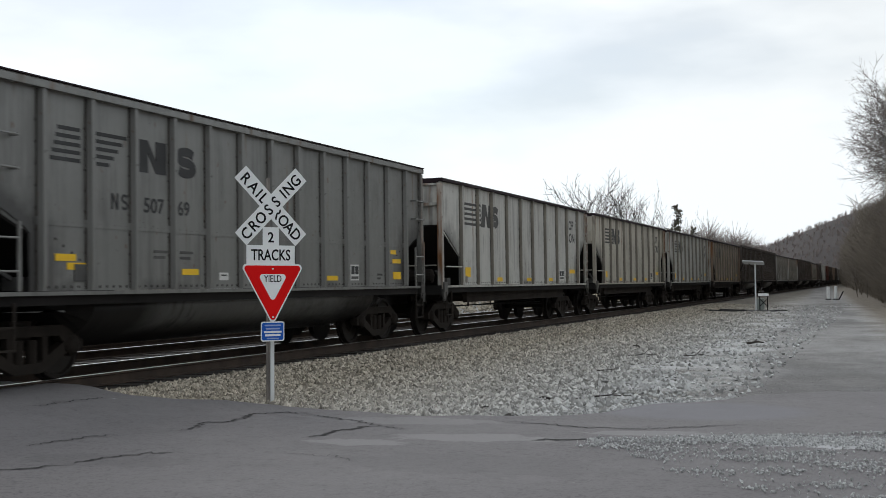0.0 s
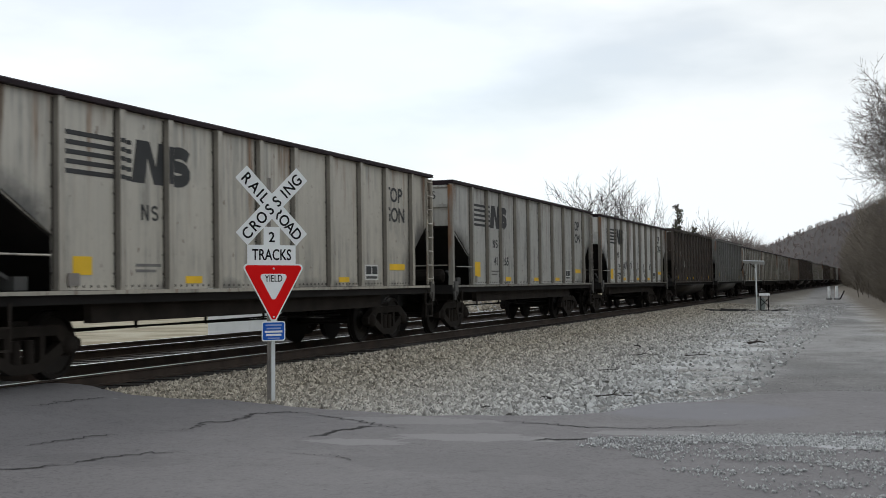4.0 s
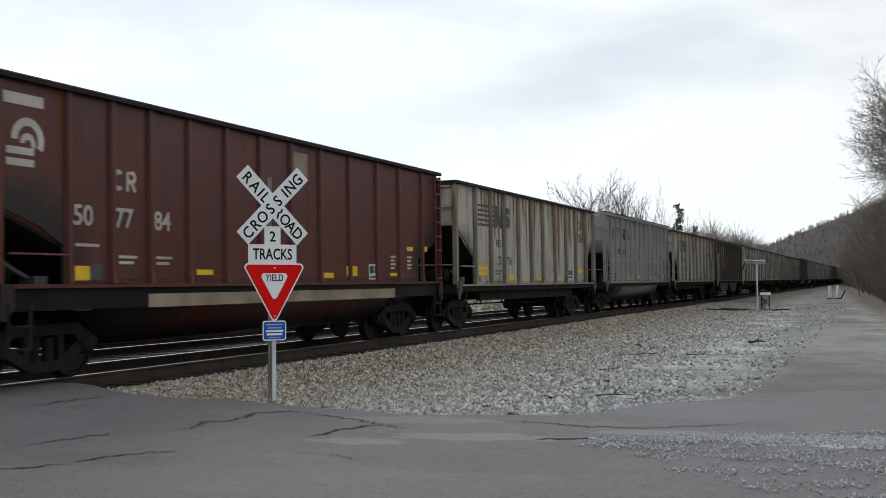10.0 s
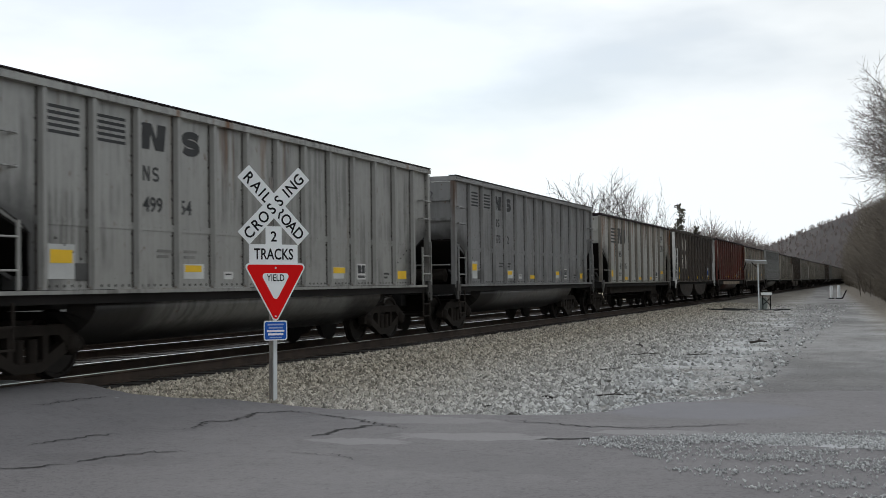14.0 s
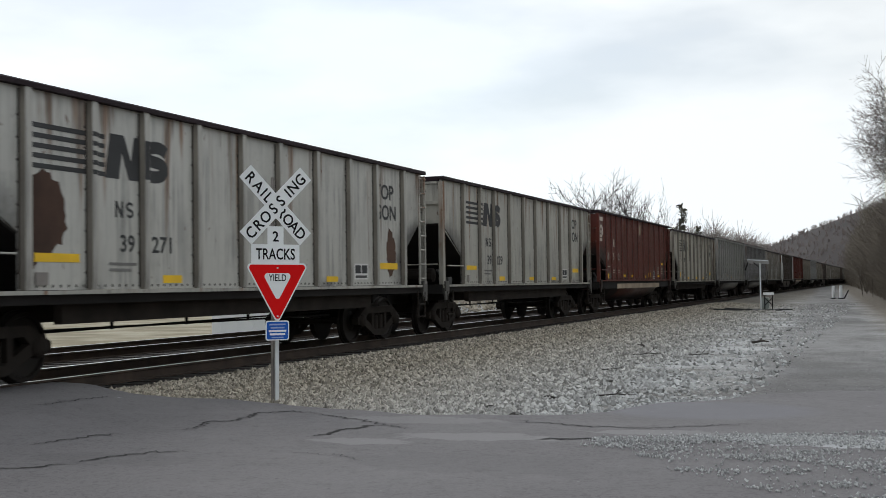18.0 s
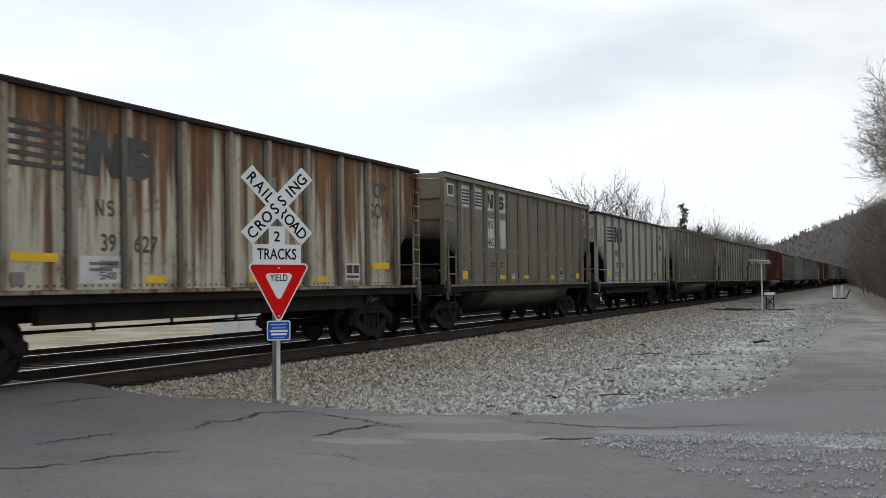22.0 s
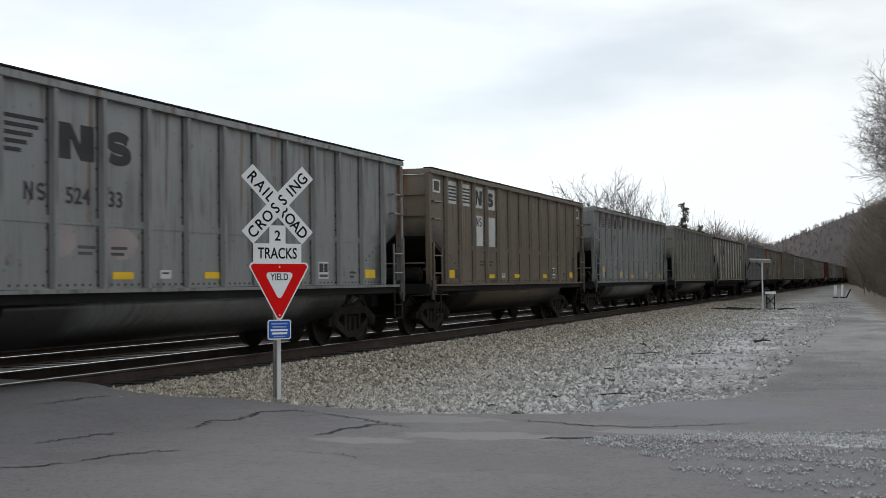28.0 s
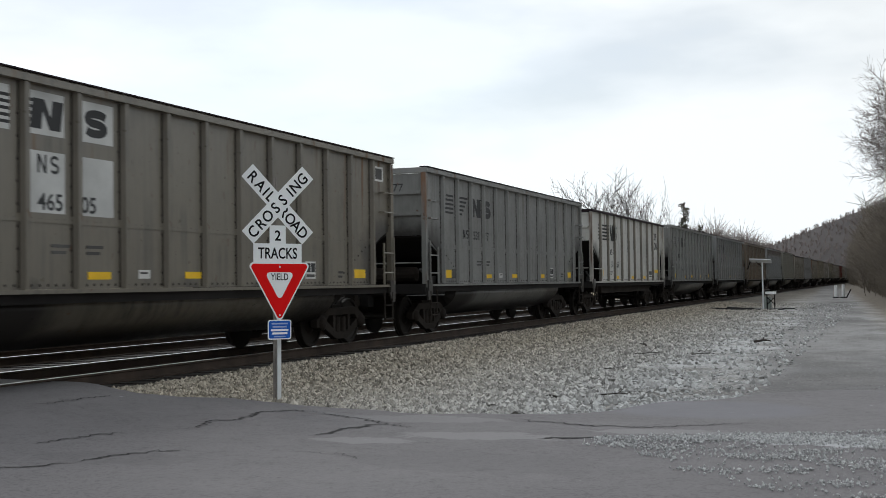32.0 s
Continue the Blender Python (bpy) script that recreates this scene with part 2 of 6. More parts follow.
def lathe_x(bm, prof, n=20, m=None):
    """A turned solid about the x axis; prof is (x, radius)."""
    rings = []
    for x, r in prof:
        ring = []
        for i in range(n):
            q = i * math.tau / n
            v = Vector((x, r * math.cos(q), r * math.sin(q)))
            ring.append(bm.verts.new(m @ v if m else v))
        rings.append(ring)
    for a, b in zip(rings, rings[1:]):
        for i in range(n):
            bm.faces.new((a[i], a[(i + 1) % n], b[(i + 1) % n], b[i]))
    bm.faces.new(rings[0][::-1])
    bm.faces.new(rings[-1])


TEXTS = {}


def text_mesh(s, size, mat, squeeze=1.0, align="LEFT", depth=0.002, bold=0.0):
    """Writing as a mesh in its own xy plane, in the built-in font."""
    key = (s, size, mat.name, squeeze, align, bold)
    if key not in TEXTS:
        cu = bpy.data.curves.new("writing", "FONT")
        cu.body, cu.size, cu.extrude, cu.align_x, cu.resolution_u = s, size, depth, align, 3
        cu.offset = bold
        tmp = bpy.data.objects.new("writing", cu)
        me = bpy.data.meshes.new_from_object(tmp)
        bpy.data.objects.remove(tmp)
        for v in me.vertices:
            v.co.x *= squeeze
        me.materials.clear()
        me.materials.append(mat)
        TEXTS[key] = me
    return TEXTS[key]


# turns the xy plane of writing onto a car's near side: right is +y, up is +z, out is +x
ON_SIDE = Matrix(((0, 0, 1, 0), (1, 0, 0, 0), (0, 1, 0, 0), (0, 0, 0, 1)))

# ---- freight cars ----
TRACK_X, RAIL_Z, PITCH = -11.24, 0.306, 16.3
CAR_Z = 0.21  # the cars' own zero; their trucks stand RIDE above it, on the rails
RIDE = RAIL_Z - CAR_Z
HALF = 1.60


def truck_parts(parent, y, steel=TRUCK_STEEL):
    """A two-axle truck under a car: side frames, springs, bolster, two wheelsets."""
    if "truck" not in MESH:
        bm = bmesh.new()
        box(bm, -0.95, 0.95, -0.2, 0.2, 0.52, 0.80)
        box(bm, -0.3, 0.3, -0.28, 0.28, 0.80, 0.98)
        MESH["truck"] = mesh_of("truck", bm, TRUCK_STEEL)
        bm = bmesh.new()
        for sx in (0.06,):
            plate_yz(bm, [(-1.12, 0.52), (-0.70, 0.74), (0.70, 0.74), (1.12, 0.52), (1.12, 0.38), (0.86, 0.38),
                          (0.60, 0.60), (-0.60, 0.60), (-0.86, 0.38), (-1.12, 0.38)], 0, 0.14)
            plate_yz(bm, [(-0.86, 0.40), (-0.74, 0.52), (-0.22, 0.26), (0.22, 0.26), (0.74, 0.52), (0.86, 0.40),
                          (0.26, 0.13), (-0.26, 0.13)], 0.01, 0.13)
            for s in (-1, 1):
                box(bm, 0.012, 0.132, s * 0.34 - 0.05, s * 0.34 + 0.05, 0.24, 0.62)
                lathe_x(bm, [(-0.02, 0.14), (0.15, 0.14), (0.19, 0.10), (0.21, 0.05)], 12, Matrix.Translation((0, s * 0.89, 0.457)))
        MESH["side_frame"] = mesh_of("side_frame", bm, TRUCK_STEEL)
        bm = bmesh.new()
        for i in range(5):
            lathe_x(bm, [(-0.03, 0.075), (0.03, 0.075)], 10,
                    Matrix.Translation((0, 0, 0.29 + i * 0.06)) @ Matrix.Rotation(math.pi / 2, 4, "Y"))
        MESH["spring"] = mesh_of("spring", bm, TRUCK_STEEL)
        bm = bmesh.new()
        lathe_x(bm, [(-1.0, 0.07), (1.0, 0.07)], 10)
        for s in (-1, 1):
            lathe_x(bm, [(s * 0.70, 0.485), (s * 0.735, 0.48), (s * 0.74, 0.457), (s * 0.80, 0.455), (s * 0.83, 0.448), (s * 0.832, 0.40),
                         (s * 0.80, 0.38), (s * 0.79, 0.20), (s * 0.83, 0.13), (s * 0.84, 0.09)], 26)
        MESH["wheelset"] = mesh_of("wheelset", bm, WHEEL_STEEL)
    tr = part("truck", MESH["truck"], None, parent)
    tr.location = (0, y, RIDE)
    for s in (-1, 1):
        f = part("side_frame", MESH["side_frame"], None, tr)
        f.location = (0.93, 0, 0) if s > 0 else (-1.07, 0, 0)
        for k in (-0.13, 0.13):
            p = part("spring", MESH["spring"], None, tr)
            p.location = (s * 1.0, k, 0)
        w = part("wheelset", MESH["wheelset"], None, tr, "steel wheels with worn bright treads")
        w.location = (0, s * 0.89, 0.457)
    return tr


MESH = {}
LENGTH = {"tub": 14.65, "flat": 14.95, "twin": 14.75, "banded": 15.1}
# where the ribs stand, in metres behind the leading end
RIBS = {"tub": (1.0, 2.06, 3.12, 4.19, 5.25, 6.31, 7.35, 8.39, 9.42, 10.44, 11.45, 12.46, 13.47),
        "flat": (1.22, 2.70, 4.00, 5.43, 6.88, 8.14, 9.50, 10.89, 12.08, 13.39),
        "twin": (1.02, 2.10, 3.16, 4.23, 5.29, 6.34, 7.36, 8.43, 9.50, 10.51, 11.53, 12.53, 13.52),
        "banded": (1.09, 2.46, 3.68, 5.03, 6.33, 7.51, 8.62, 9.74, 10.83, 11.85, 12.76, 13.69)}


def mesh_of(name, bm, mat):
    me = bpy.data.meshes.new(name)
    bmesh.ops.recalc_face_normals(bm, faces=bm.faces)
    bm.to_mesh(me)
    bm.free()
    me.materials.append(mat)
    return me


def rivets(bm, pts, x, out=0.014, r=0.023):
    for y, z in pts:
        a = [bm.verts.new((x, y + r * math.cos(q), z + r * math.sin(q))) for q in (0.5, 1.75, 3.0, 4.26, 5.5)]
        t = bm.verts.new((x + out, y, z))
        for i in range(5):
            bm.faces.new((a[i], a[(i + 1) % 5], t))


def ladder(bm, x, y0, y1, z0, z1, rungs):
    for y in (y0, y1):
        box(bm, x, x + 0.03, y - 0.025, y + 0.025, z0, z1)
    for i in range(rungs):
        z = z0 + 0.12 + i * (z1 - z0 - 0.2) / max(1, rungs - 1)
        bar(bm, (x + 0.035, y0, z), (x + 0.035, y1, z), 0.03, n=6)


def arc(cx, cz, rx, rz, a0, a1, k):
    return [(cx + rx * math.cos(radians(a0 + (a1 - a0) * i / k)), cz + rz * math.sin(radians(a0 + (a1 - a0) * i / k))) for i in range(k + 1)]


def car_shell(kind, paint):
    """One freight car with its parts, standing at the origin with its rails at z = 0 and its leading end at +y."""
    car = new({"tub": "coal_gondola", "flat": "converted_hopper_gondola", "twin": "twin_tub_gondola", "banded": "coal_gondola"}[kind])
    L = LENGTH[kind]
    top = {"tub": 3.895, "flat": 3.81, "twin": 3.815, "banded": 3.88}[kind]
    E2 = L / 2
    first = {"tub": 1.05, "flat": 1.35, "twin": 1.1, "banded": 1.2}[kind]
    sill = 1.28 if kind != "banded" else 1.36
    slim = kind in ("flat", "banded")  # a thin dark top chord and no lip
    spots = [E2 - u for u in RIBS[kind]]
    nrib = len(spots)
    # the lower corners of both sides are cut away over the slope sheets
    if kind == "flat":
        cut = [(0.06, 2.74), (0.78, 2.36), (1.46, 1.98), (1.46, sill)]
    elif kind == "banded":
        cut = [(0.06, 2.30), (0.85, 2.07), (1.30, 1.85), (1.30, sill)]
    else:
        cut = [(0.06, 2.40), (0.52, 2.24), (0.86, 2.08), (0.98, 1.98), (0.98, sill)]
    rear = [(-E2 + u, z) for u, z in cut]
    if kind == "flat":  # shorter at the leading end
        front = [(E2 - u, z) for u, z in ((0.95, sill), (0.95, 2.10), (0.06, 2.74))]
    else:
        front = [(E2 - u, z) for u, z in cut[::-1]]
    outline = [(-E2 + 0.06, top - 0.06)] + rear + front + [(E2 - 0.06, top - 0.06)]
    for s in (1, -1):
        bm = bmesh.new()
        plate_yz(bm, outline, s * (HALF - 0.11), s * (HALF - 0.08))
        part("side_sheet", bm, paint, car)
    # ribs, flanged and tapered at the foot
    bm = bmesh.new()
    w = 0.080 if kind == "flat" else 0.062
    d = 0.0 if kind != "banded" else -0.03
    e = 0.80 if kind == "flat" else 0.66
    a = [bm.verts.new(c) for c in ((-0.08, -w, 0), (-0.012, -w * e, 0), (-0.012, w * e, 0), (-0.08, w, 0),
                                   (-0.08, -w, top - sill - 0.06), (d, -w * e, top - sill - 0.06), (d, w * e, top - sill - 0.06), (-0.08, w, top - sill - 0.06),
                                   (d, -w * e, 0.16), (d, w * e, 0.16))]
    for q in ((0, 4, 5, 8, 1), (1, 8, 9, 2), (8, 5, 6, 9), (2, 9, 6, 7, 3), (0, 1, 2, 3), (4, 7, 6, 5), (0, 3, 7, 4)):
        bm.faces.new([a[i] for i in q])
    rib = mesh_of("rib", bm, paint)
    rib.materials.append(FLANK_SHADE_GRIME)
    # one flank of each flat-car rib is coloured darker, for shade and grime
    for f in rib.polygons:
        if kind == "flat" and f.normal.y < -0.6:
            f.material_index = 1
    # dark strips down both rib feet: the shadow line in colour, plus grime
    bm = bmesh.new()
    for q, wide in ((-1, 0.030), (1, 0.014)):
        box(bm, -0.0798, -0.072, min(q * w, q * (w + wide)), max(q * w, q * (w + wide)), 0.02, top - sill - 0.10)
    shadow_line = mesh_of("weld_seam", bm, EDGE_SHADE_GRIME)
    for s in (1, -1):
        for i in range(nrib):
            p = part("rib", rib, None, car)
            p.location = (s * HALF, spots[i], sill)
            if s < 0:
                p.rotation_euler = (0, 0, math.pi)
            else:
                q = part("weld_seam", shadow_line, None, car)
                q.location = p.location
    # rivet rows along the near side
    bm = bmesh.new()
    x = HALF - 0.08
    ys = np.arange(-E2 + first + 0.13, E2 - first, 0.155)
    if kind == "tub":
        rivets(bm, [(y, 2.15) for y in ys], x)
        rivets(bm, [(s * (E2 - first - 0.25 - 0.17 * i), 2.02 - 0.085 * i) for i in range(7) for s in (-1, 1)], x)
    rivets(bm, [(y, sill + 0.05) for y in ys], x)
    rivets(bm, [(s * (E2 - 0.13), z) for s in (-1, 1) for z in np.arange(2.5, top - 0.2, 0.19)], x + 0.02)
    tagged(part("riveting", bm, RIVET, car), kind="stuff")
    if kind == "tub":
        bm = bmesh.new()
        box(bm, HALF - 0.08, HALF - 0.070, -E2 + first, E2 - first, 2.10, 2.20)
        part("seam_strip", bm, paint, car)
    # rivets up the ribs
    bm = bmesh.new()
    rivets(bm, [(spots[i] + q * (w + 0.035), z + 0.11 * (q > 0)) for q in (-1, 1) for i in range(nrib) for z in np.arange(1.5, top - 0.25, 0.27)], HALF - 0.08, 0.013, 0.020)
    tagged(part("riveting", bm, RIVET, car), kind="stuff")
    # top chord all round
    bm = bmesh.new()
    for s in (1, -1):
        low = 0.075 if slim else 0.11
        plate_xz(bm, [(s * (HALF - 0.13), top - low), (s * (HALF + 0.025), top - low), (s * (HALF + 0.025), top - 0.02),
                      (s * (HALF + 0.005), top), (s * (HALF - 0.13), top)], -E2, E2)
    for s in (1, -1):
        box(bm, -HALF + 0.13, HALF - 0.13, s * E2 - (0.13 if s > 0 else 0), s * E2 + (0 if s > 0 else 0.13), top - 0.12, top - 0.004)
    part("top_chord", bm, CHORD_LIP if slim else paint, car)
    if not slim:
        bm = bmesh.new()
        for s in (1, -1):
            box(bm, s * (HALF - 0.06) - 0.095, s * (HALF - 0.06) + 0.095, -E2 - 0.01, E2 + 0.01, top + 0.002, top + 0.02)
        part("chord_lip", bm, CHORD_LIP, car, "dark worn lip of the top chord")
    # ends: upright sheet above, slope sheet below
    zc = cut[0][1]
    run = {"tub": 3.1, "flat": 3.05, "twin": 3.1, "banded": 3.4}[kind]
    for s in (1, -1):
        bm = bmesh.new()
        box(bm, -HALF + 0.12, HALF - 0.12, s * (E2 - 0.08) - 0.015, s * (E2 - 0.08) + 0.015, zc - 0.03, top - 0.13)
        for z in (zc + 0.42, zc + 0.9):
            box(bm, -HALF + 0.14, HALF - 0.14, s * (E2 - 0.035) - 0.03, s * (E2 - 0.035) + 0.03, z, z + 0.07)
        part("end_sheet", bm, paint, car)
        bm = bmesh.new()
        p = [(s * (E2 - 0.09), zc - 0.03), (s * (E2 - 0.09), zc - 0.07), (s * (E2 - run), 1.12), (s * (E2 - run), 1.16)]
        plate_yz(bm, p, -HALF + 0.125, HALF - 0.125)
        part("slope_sheet", bm, COAL_DUST, car, "coal-blackened slope sheet")
        bm = bmesh.new()
        box(bm, -HALF + 0.02, HALF - 0.02, s * E2 - 0.09, s * E2 + 0.09, 1.06, 1.28)
        box(bm, -0.28, 0.28, s * E2 - 0.02, s * (E2 + 0.30), 0.78, 1.08) if s > 0 else box(bm, -0.28, 0.28, s * (E2 + 0.30), s * E2 + 0.02, 0.78, 1.08)
        part("end_sill", bm, BLACK_STEEL, car)
        bm = bmesh.new()
        y = s * E2
        bar(bm, (0, y, 0.90), (0, y + s * 0.55, 0.90), 0.16, 0.18)
        box(bm, -0.14, 0.14, min(y + s * 0.52, y + s * 0.71), max(y + s * 0.52, y + s * 0.71), 0.72, 1.08)
        box(bm, 0.04 * s - 0.05, 0.04 * s + 0.14, min(y + s * 0.42, y + s * 0.55), max(y + s * 0.42, y + s * 0.55), 0.74, 1.04)
        part("coupler", bm, TRUCK_STEEL, car)
        for sx in (1, -1):
            bm = bmesh.new()
            box(bm, sx * (HALF - 0.06) - 0.06, sx * (HALF - 0.06) + 0.05, y - s * 0.05 - 0.07, y - s * 0.05 + 0.07, 1.20, top - 0.12)
            part("corner_post", bm, paint, car)
            bm = bmesh.new()
            box(bm, sx * HALF - 0.05, sx * HALF + 0.03, y - s * 0.14 - 0.12, y - s * 0.14 + 0.12, 1.12, 1.36)
            plate_yz(bm, [(y - s * 0.30, 1.12), (y + s * 0.02, 1.12), (y - s * 0.02, 0.92), (y - s * 0.14, 0.92)], sx * HALF - 0.02, sx * HALF + 0.02)
            part("jacking_bracket", bm, paint, car)
    # side sills
    for s in (1, -1):
        bm = bmesh.new()
        box(bm, s * (HALF - 0.045) - 0.055, s * (HALF - 0.045) + 0.055, -E2 + 0.1, E2 - 0.1, sill - 0.055, sill - 0.005)
        part("side_sill", bm, paint, car)
        bm = bmesh.new()
        box(bm, s * (HALF - 0.075) - 0.03, s * (HALF - 0.075) + 0.03, -E2 + 0.1, E2 - 0.1, 1.10 if kind != "banded" else 1.03, sill - 0.056)
        part("sill_web", bm, COAL_DUST, car, "coal-blackened sill web")
    # ladders and stirrup steps
    ends = [(E2 - 0.62, E2 - 0.10), (-E2 + 0.10, -E2 + 0.62)]
    for i, (y0, y1) in enumerate(ends):
        for s in (1, -1):
            bm = bmesh.new()
            xx = s * HALF + (0.01 if s > 0 else -0.05)
            if slim and i == 0:
                ladder(bm, xx, y0 + 0.16, y1 - 0.03, 1.30, top - 0.12, 8)
            elif kind == "twin":
                ladder(bm, xx, y0, y1, 1.32, top - 0.9 if i else top - 0.1, 5 if i else 7)
            elif kind == "tub":
                box(bm, xx, xx + 0.03, y0 if i else y1, (y0 if i else y1) + 0.05, 1.28, 2.25)
                box(bm, xx, xx + 0.03, y1 if i else y0, (y1 if i else y0) + 0.05, 1.28, 2.12)
                for z in (1.52, 1.92):
                    bar(bm, (xx + 0.02, y0, z), (xx + 0.02, y1, z), 0.03, n=6)
                for z in (2.75, 3.15):
                    b2 = bmesh.new()
                    bar(b2, (xx + 0.04, y0 + 0.02, z), (xx + 0.04, y1 - 0.02, z), 0.028, n=6)
                    for yy in (y0 + 0.02, y1 - 0.02):
                        box(b2, xx - 0.08, xx + 0.05, yy - 0.02, yy + 0.02, z - 0.02, z + 0.02)
                    part("grab_iron", b2, paint, car)
            else:
                for z in (1.72,):
                    bar(bm, (xx + 0.02, y0 - 0.4, z), (xx + 0.02, y1 - 0.1, z), 0.03, n=6) if i == 0 else bar(bm, (xx + 0.02, y0 + 0.06, z), (xx + 0.02, y1 + 0.66, z), 0.03, n=6)
            part("ladder", bm, paint, car)
            bm = bmesh.new()
            yc = (y0 + y1) / 2
            for yy in (yc - 0.2, yc + 0.2):
                box(bm, xx - 0.01, xx + 0.015, yy - 0.02, yy + 0.02, 0.56, 1.14)
            for z in (0.57, 0.84):
                box(bm, xx - 0.02, xx + 0.03, yc - 0.2, yc + 0.2, z, z + 0.025)
            part("stirrup_step", bm, TRUCK_STEEL, car)
    # underside
    if kind in ("tub", "banded"):
        bm = bmesh.new()
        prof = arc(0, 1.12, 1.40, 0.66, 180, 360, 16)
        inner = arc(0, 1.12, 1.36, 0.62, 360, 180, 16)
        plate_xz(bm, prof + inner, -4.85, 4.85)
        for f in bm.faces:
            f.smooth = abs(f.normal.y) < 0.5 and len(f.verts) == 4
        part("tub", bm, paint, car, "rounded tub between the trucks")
        for s in (1, -1):
            bm = bmesh.new()
            for k in range(16):
                a0, a1 = prof[k], prof[k + 1]
                v = [bm.verts.new(c) for c in ((a0[0], s * 4.84, a0[1]), (a1[0], s * 4.84, a1[1]),
                                               (a1[0] * 0.93, s * (4.84 + 0.9 * (1.14 - a1[1]) * 0 + 0.5), max(a1[1], 1.0)), (a0[0] * 0.93, s * (4.84 + 0.5), max(a0[1], 1.0)))]
                bm.faces.new(v)
            part("tub_end", bm, COAL_DUST, car)
    elif kind == "twin":
        for yc in (-2.55, 2.55):
            bm = bmesh.new()
            prof = arc(yc, 1.14, 2.30, 0.66, 180, 360, 16)
            plate_yz(bm, prof, -1.42, 1.42)
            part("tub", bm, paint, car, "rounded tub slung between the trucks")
    if kind in ("flat", "twin"):
        bm = bmesh.new()
        box(bm, -HALF + 0.13, HALF - 0.13, -E2 + run - 0.05, E2 - run + 0.05, 1.105, 1.135)
        part("floor_plate", bm, COAL_DUST, car)
    if kind == "flat":
        for s in (1, -1):
            bm = bmesh.new()
            box(bm, s * 1.28 - 0.06, s * 1.28 + 0.06, -E2 + 2.5, E2 - 2.5, 0.84, 1.10)
            part("girder", bm, TRUCK_STEEL, car)
    bm = bmesh.new()
    box(bm, -0.2, 0.2, -E2 - 0.05, E2 + 0.05, 0.83 if kind == "flat" else 1.0, 1.10)
    part("centre_sill", bm, BLACK_STEEL if kind != "flat" else TRUCK_STEEL, car)
    if kind == "flat":
        bm = bmesh.new()
        bar(bm, (0.7, -4.6, 0.74), (0.7, 4.3, 0.70), 0.035, n=6)
        bar(bm, (0.45, -4.6, 0.70), (0.45, 4.6, 0.76), 0.03, n=6)
        for y in (-3, -1, 1, 3):
            box(bm, 0.68, 0.72, y - 0.015, y + 0.015, 0.70, 0.86)
        part("brake_rod", bm, BLACK_STEEL, car)
    # brake gear on the trailing platform
    bm = bmesh.new()
    lathe_x(bm, [(-0.55, 0.02), (-0.5, 0.17), (0.5, 0.17), (0.55, 0.02)], 12, Matrix.Translation((0.55, -E2 + 0.75, 1.50)))
    part("air_reservoir", bm, TRUCK_STEEL, car)
    bm = bmesh.new()
    box(bm, 1.12, 1.36, -E2 + 0.95, -E2 + 1.2, 1.29, 1.46)
    bar(bm, (1.24, -E2 + 1.05, 1.40), (1.24, -E2 + 0.5, 1.62), 0.05)
    part("brake_valve", bm, FADED_MARK, car)
    bm = bmesh.new()
    box(bm, -HALF + 0.12, HALF - 0.06, -E2 + 0.1, -E2 + 1.4, 1.14, 1.17)
    part("platform", bm, BLACK_STEEL, car)
    bm = bmesh.new()
    bar(bm, (-1.45, -E2 - 0.02, 1.75), (1.45, -E2 - 0.02, 1.75), 0.035, n=6)
    part("handrail", bm, paint, car)
    for y in (-E2 + 1.52, E2 - 1.45):
        truck_parts(car, y)
    return car


def decal(car, name, bm, mat, label=""):
    return part(name, bm, mat, car, label)


def block(y0, y1, z0, z1, x=HALF - 0.074, slant=0.0):
    bm = bmesh.new()
    plate_yz(bm, [(y0, z0), (y1, z0), (y1 + slant, z1), (y0 + slant, z1)], x - 0.008, x)
    return bm


def writing(car, s, y, z, size, mat, squeeze=0.85, align="LEFT", x=HALF - 0.075, name="number", bold=0.0):
    me = text_mesh(s, size * 1.38, mat, squeeze, align, bold=bold)
    p = part(name, me, None, car)
    p.matrix_basis = Matrix.Translation((x, y, z)) @ ON_SIDE
    return p


def ribbon(bm, pts, wide, x):
    """A bent flat stroke of one width on a car's side."""
    left, right = [], []
    for i, p in enumerate(pts):
        a, b2 = pts[max(0, i - 1)], pts[min(len(pts) - 1, i + 1)]
        d = Vector((b2[0] - a[0], b2[1] - a[1])).normalized() * wide / 2
        left.append((p[0] - d.y, p[1] + d.x))
        right.append((p[0] + d.y, p[1] - d.x))
    row = [[bm.verts.new((x - d, *p)) for p in side] for side in (left, right) for d in (0.008, 0.0)]
    for i in range(len(pts) - 1):
        for p, q in ((row[1], row[3]), (row[2], row[0]), (row[0], row[1]), (row[3], row[2])):
            bm.faces.new((p[i], p[i + 1], q[i + 1], q[i]))


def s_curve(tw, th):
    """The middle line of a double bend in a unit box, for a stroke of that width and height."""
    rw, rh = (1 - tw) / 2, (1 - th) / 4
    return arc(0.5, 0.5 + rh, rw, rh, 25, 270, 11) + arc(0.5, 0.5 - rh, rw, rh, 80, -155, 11)


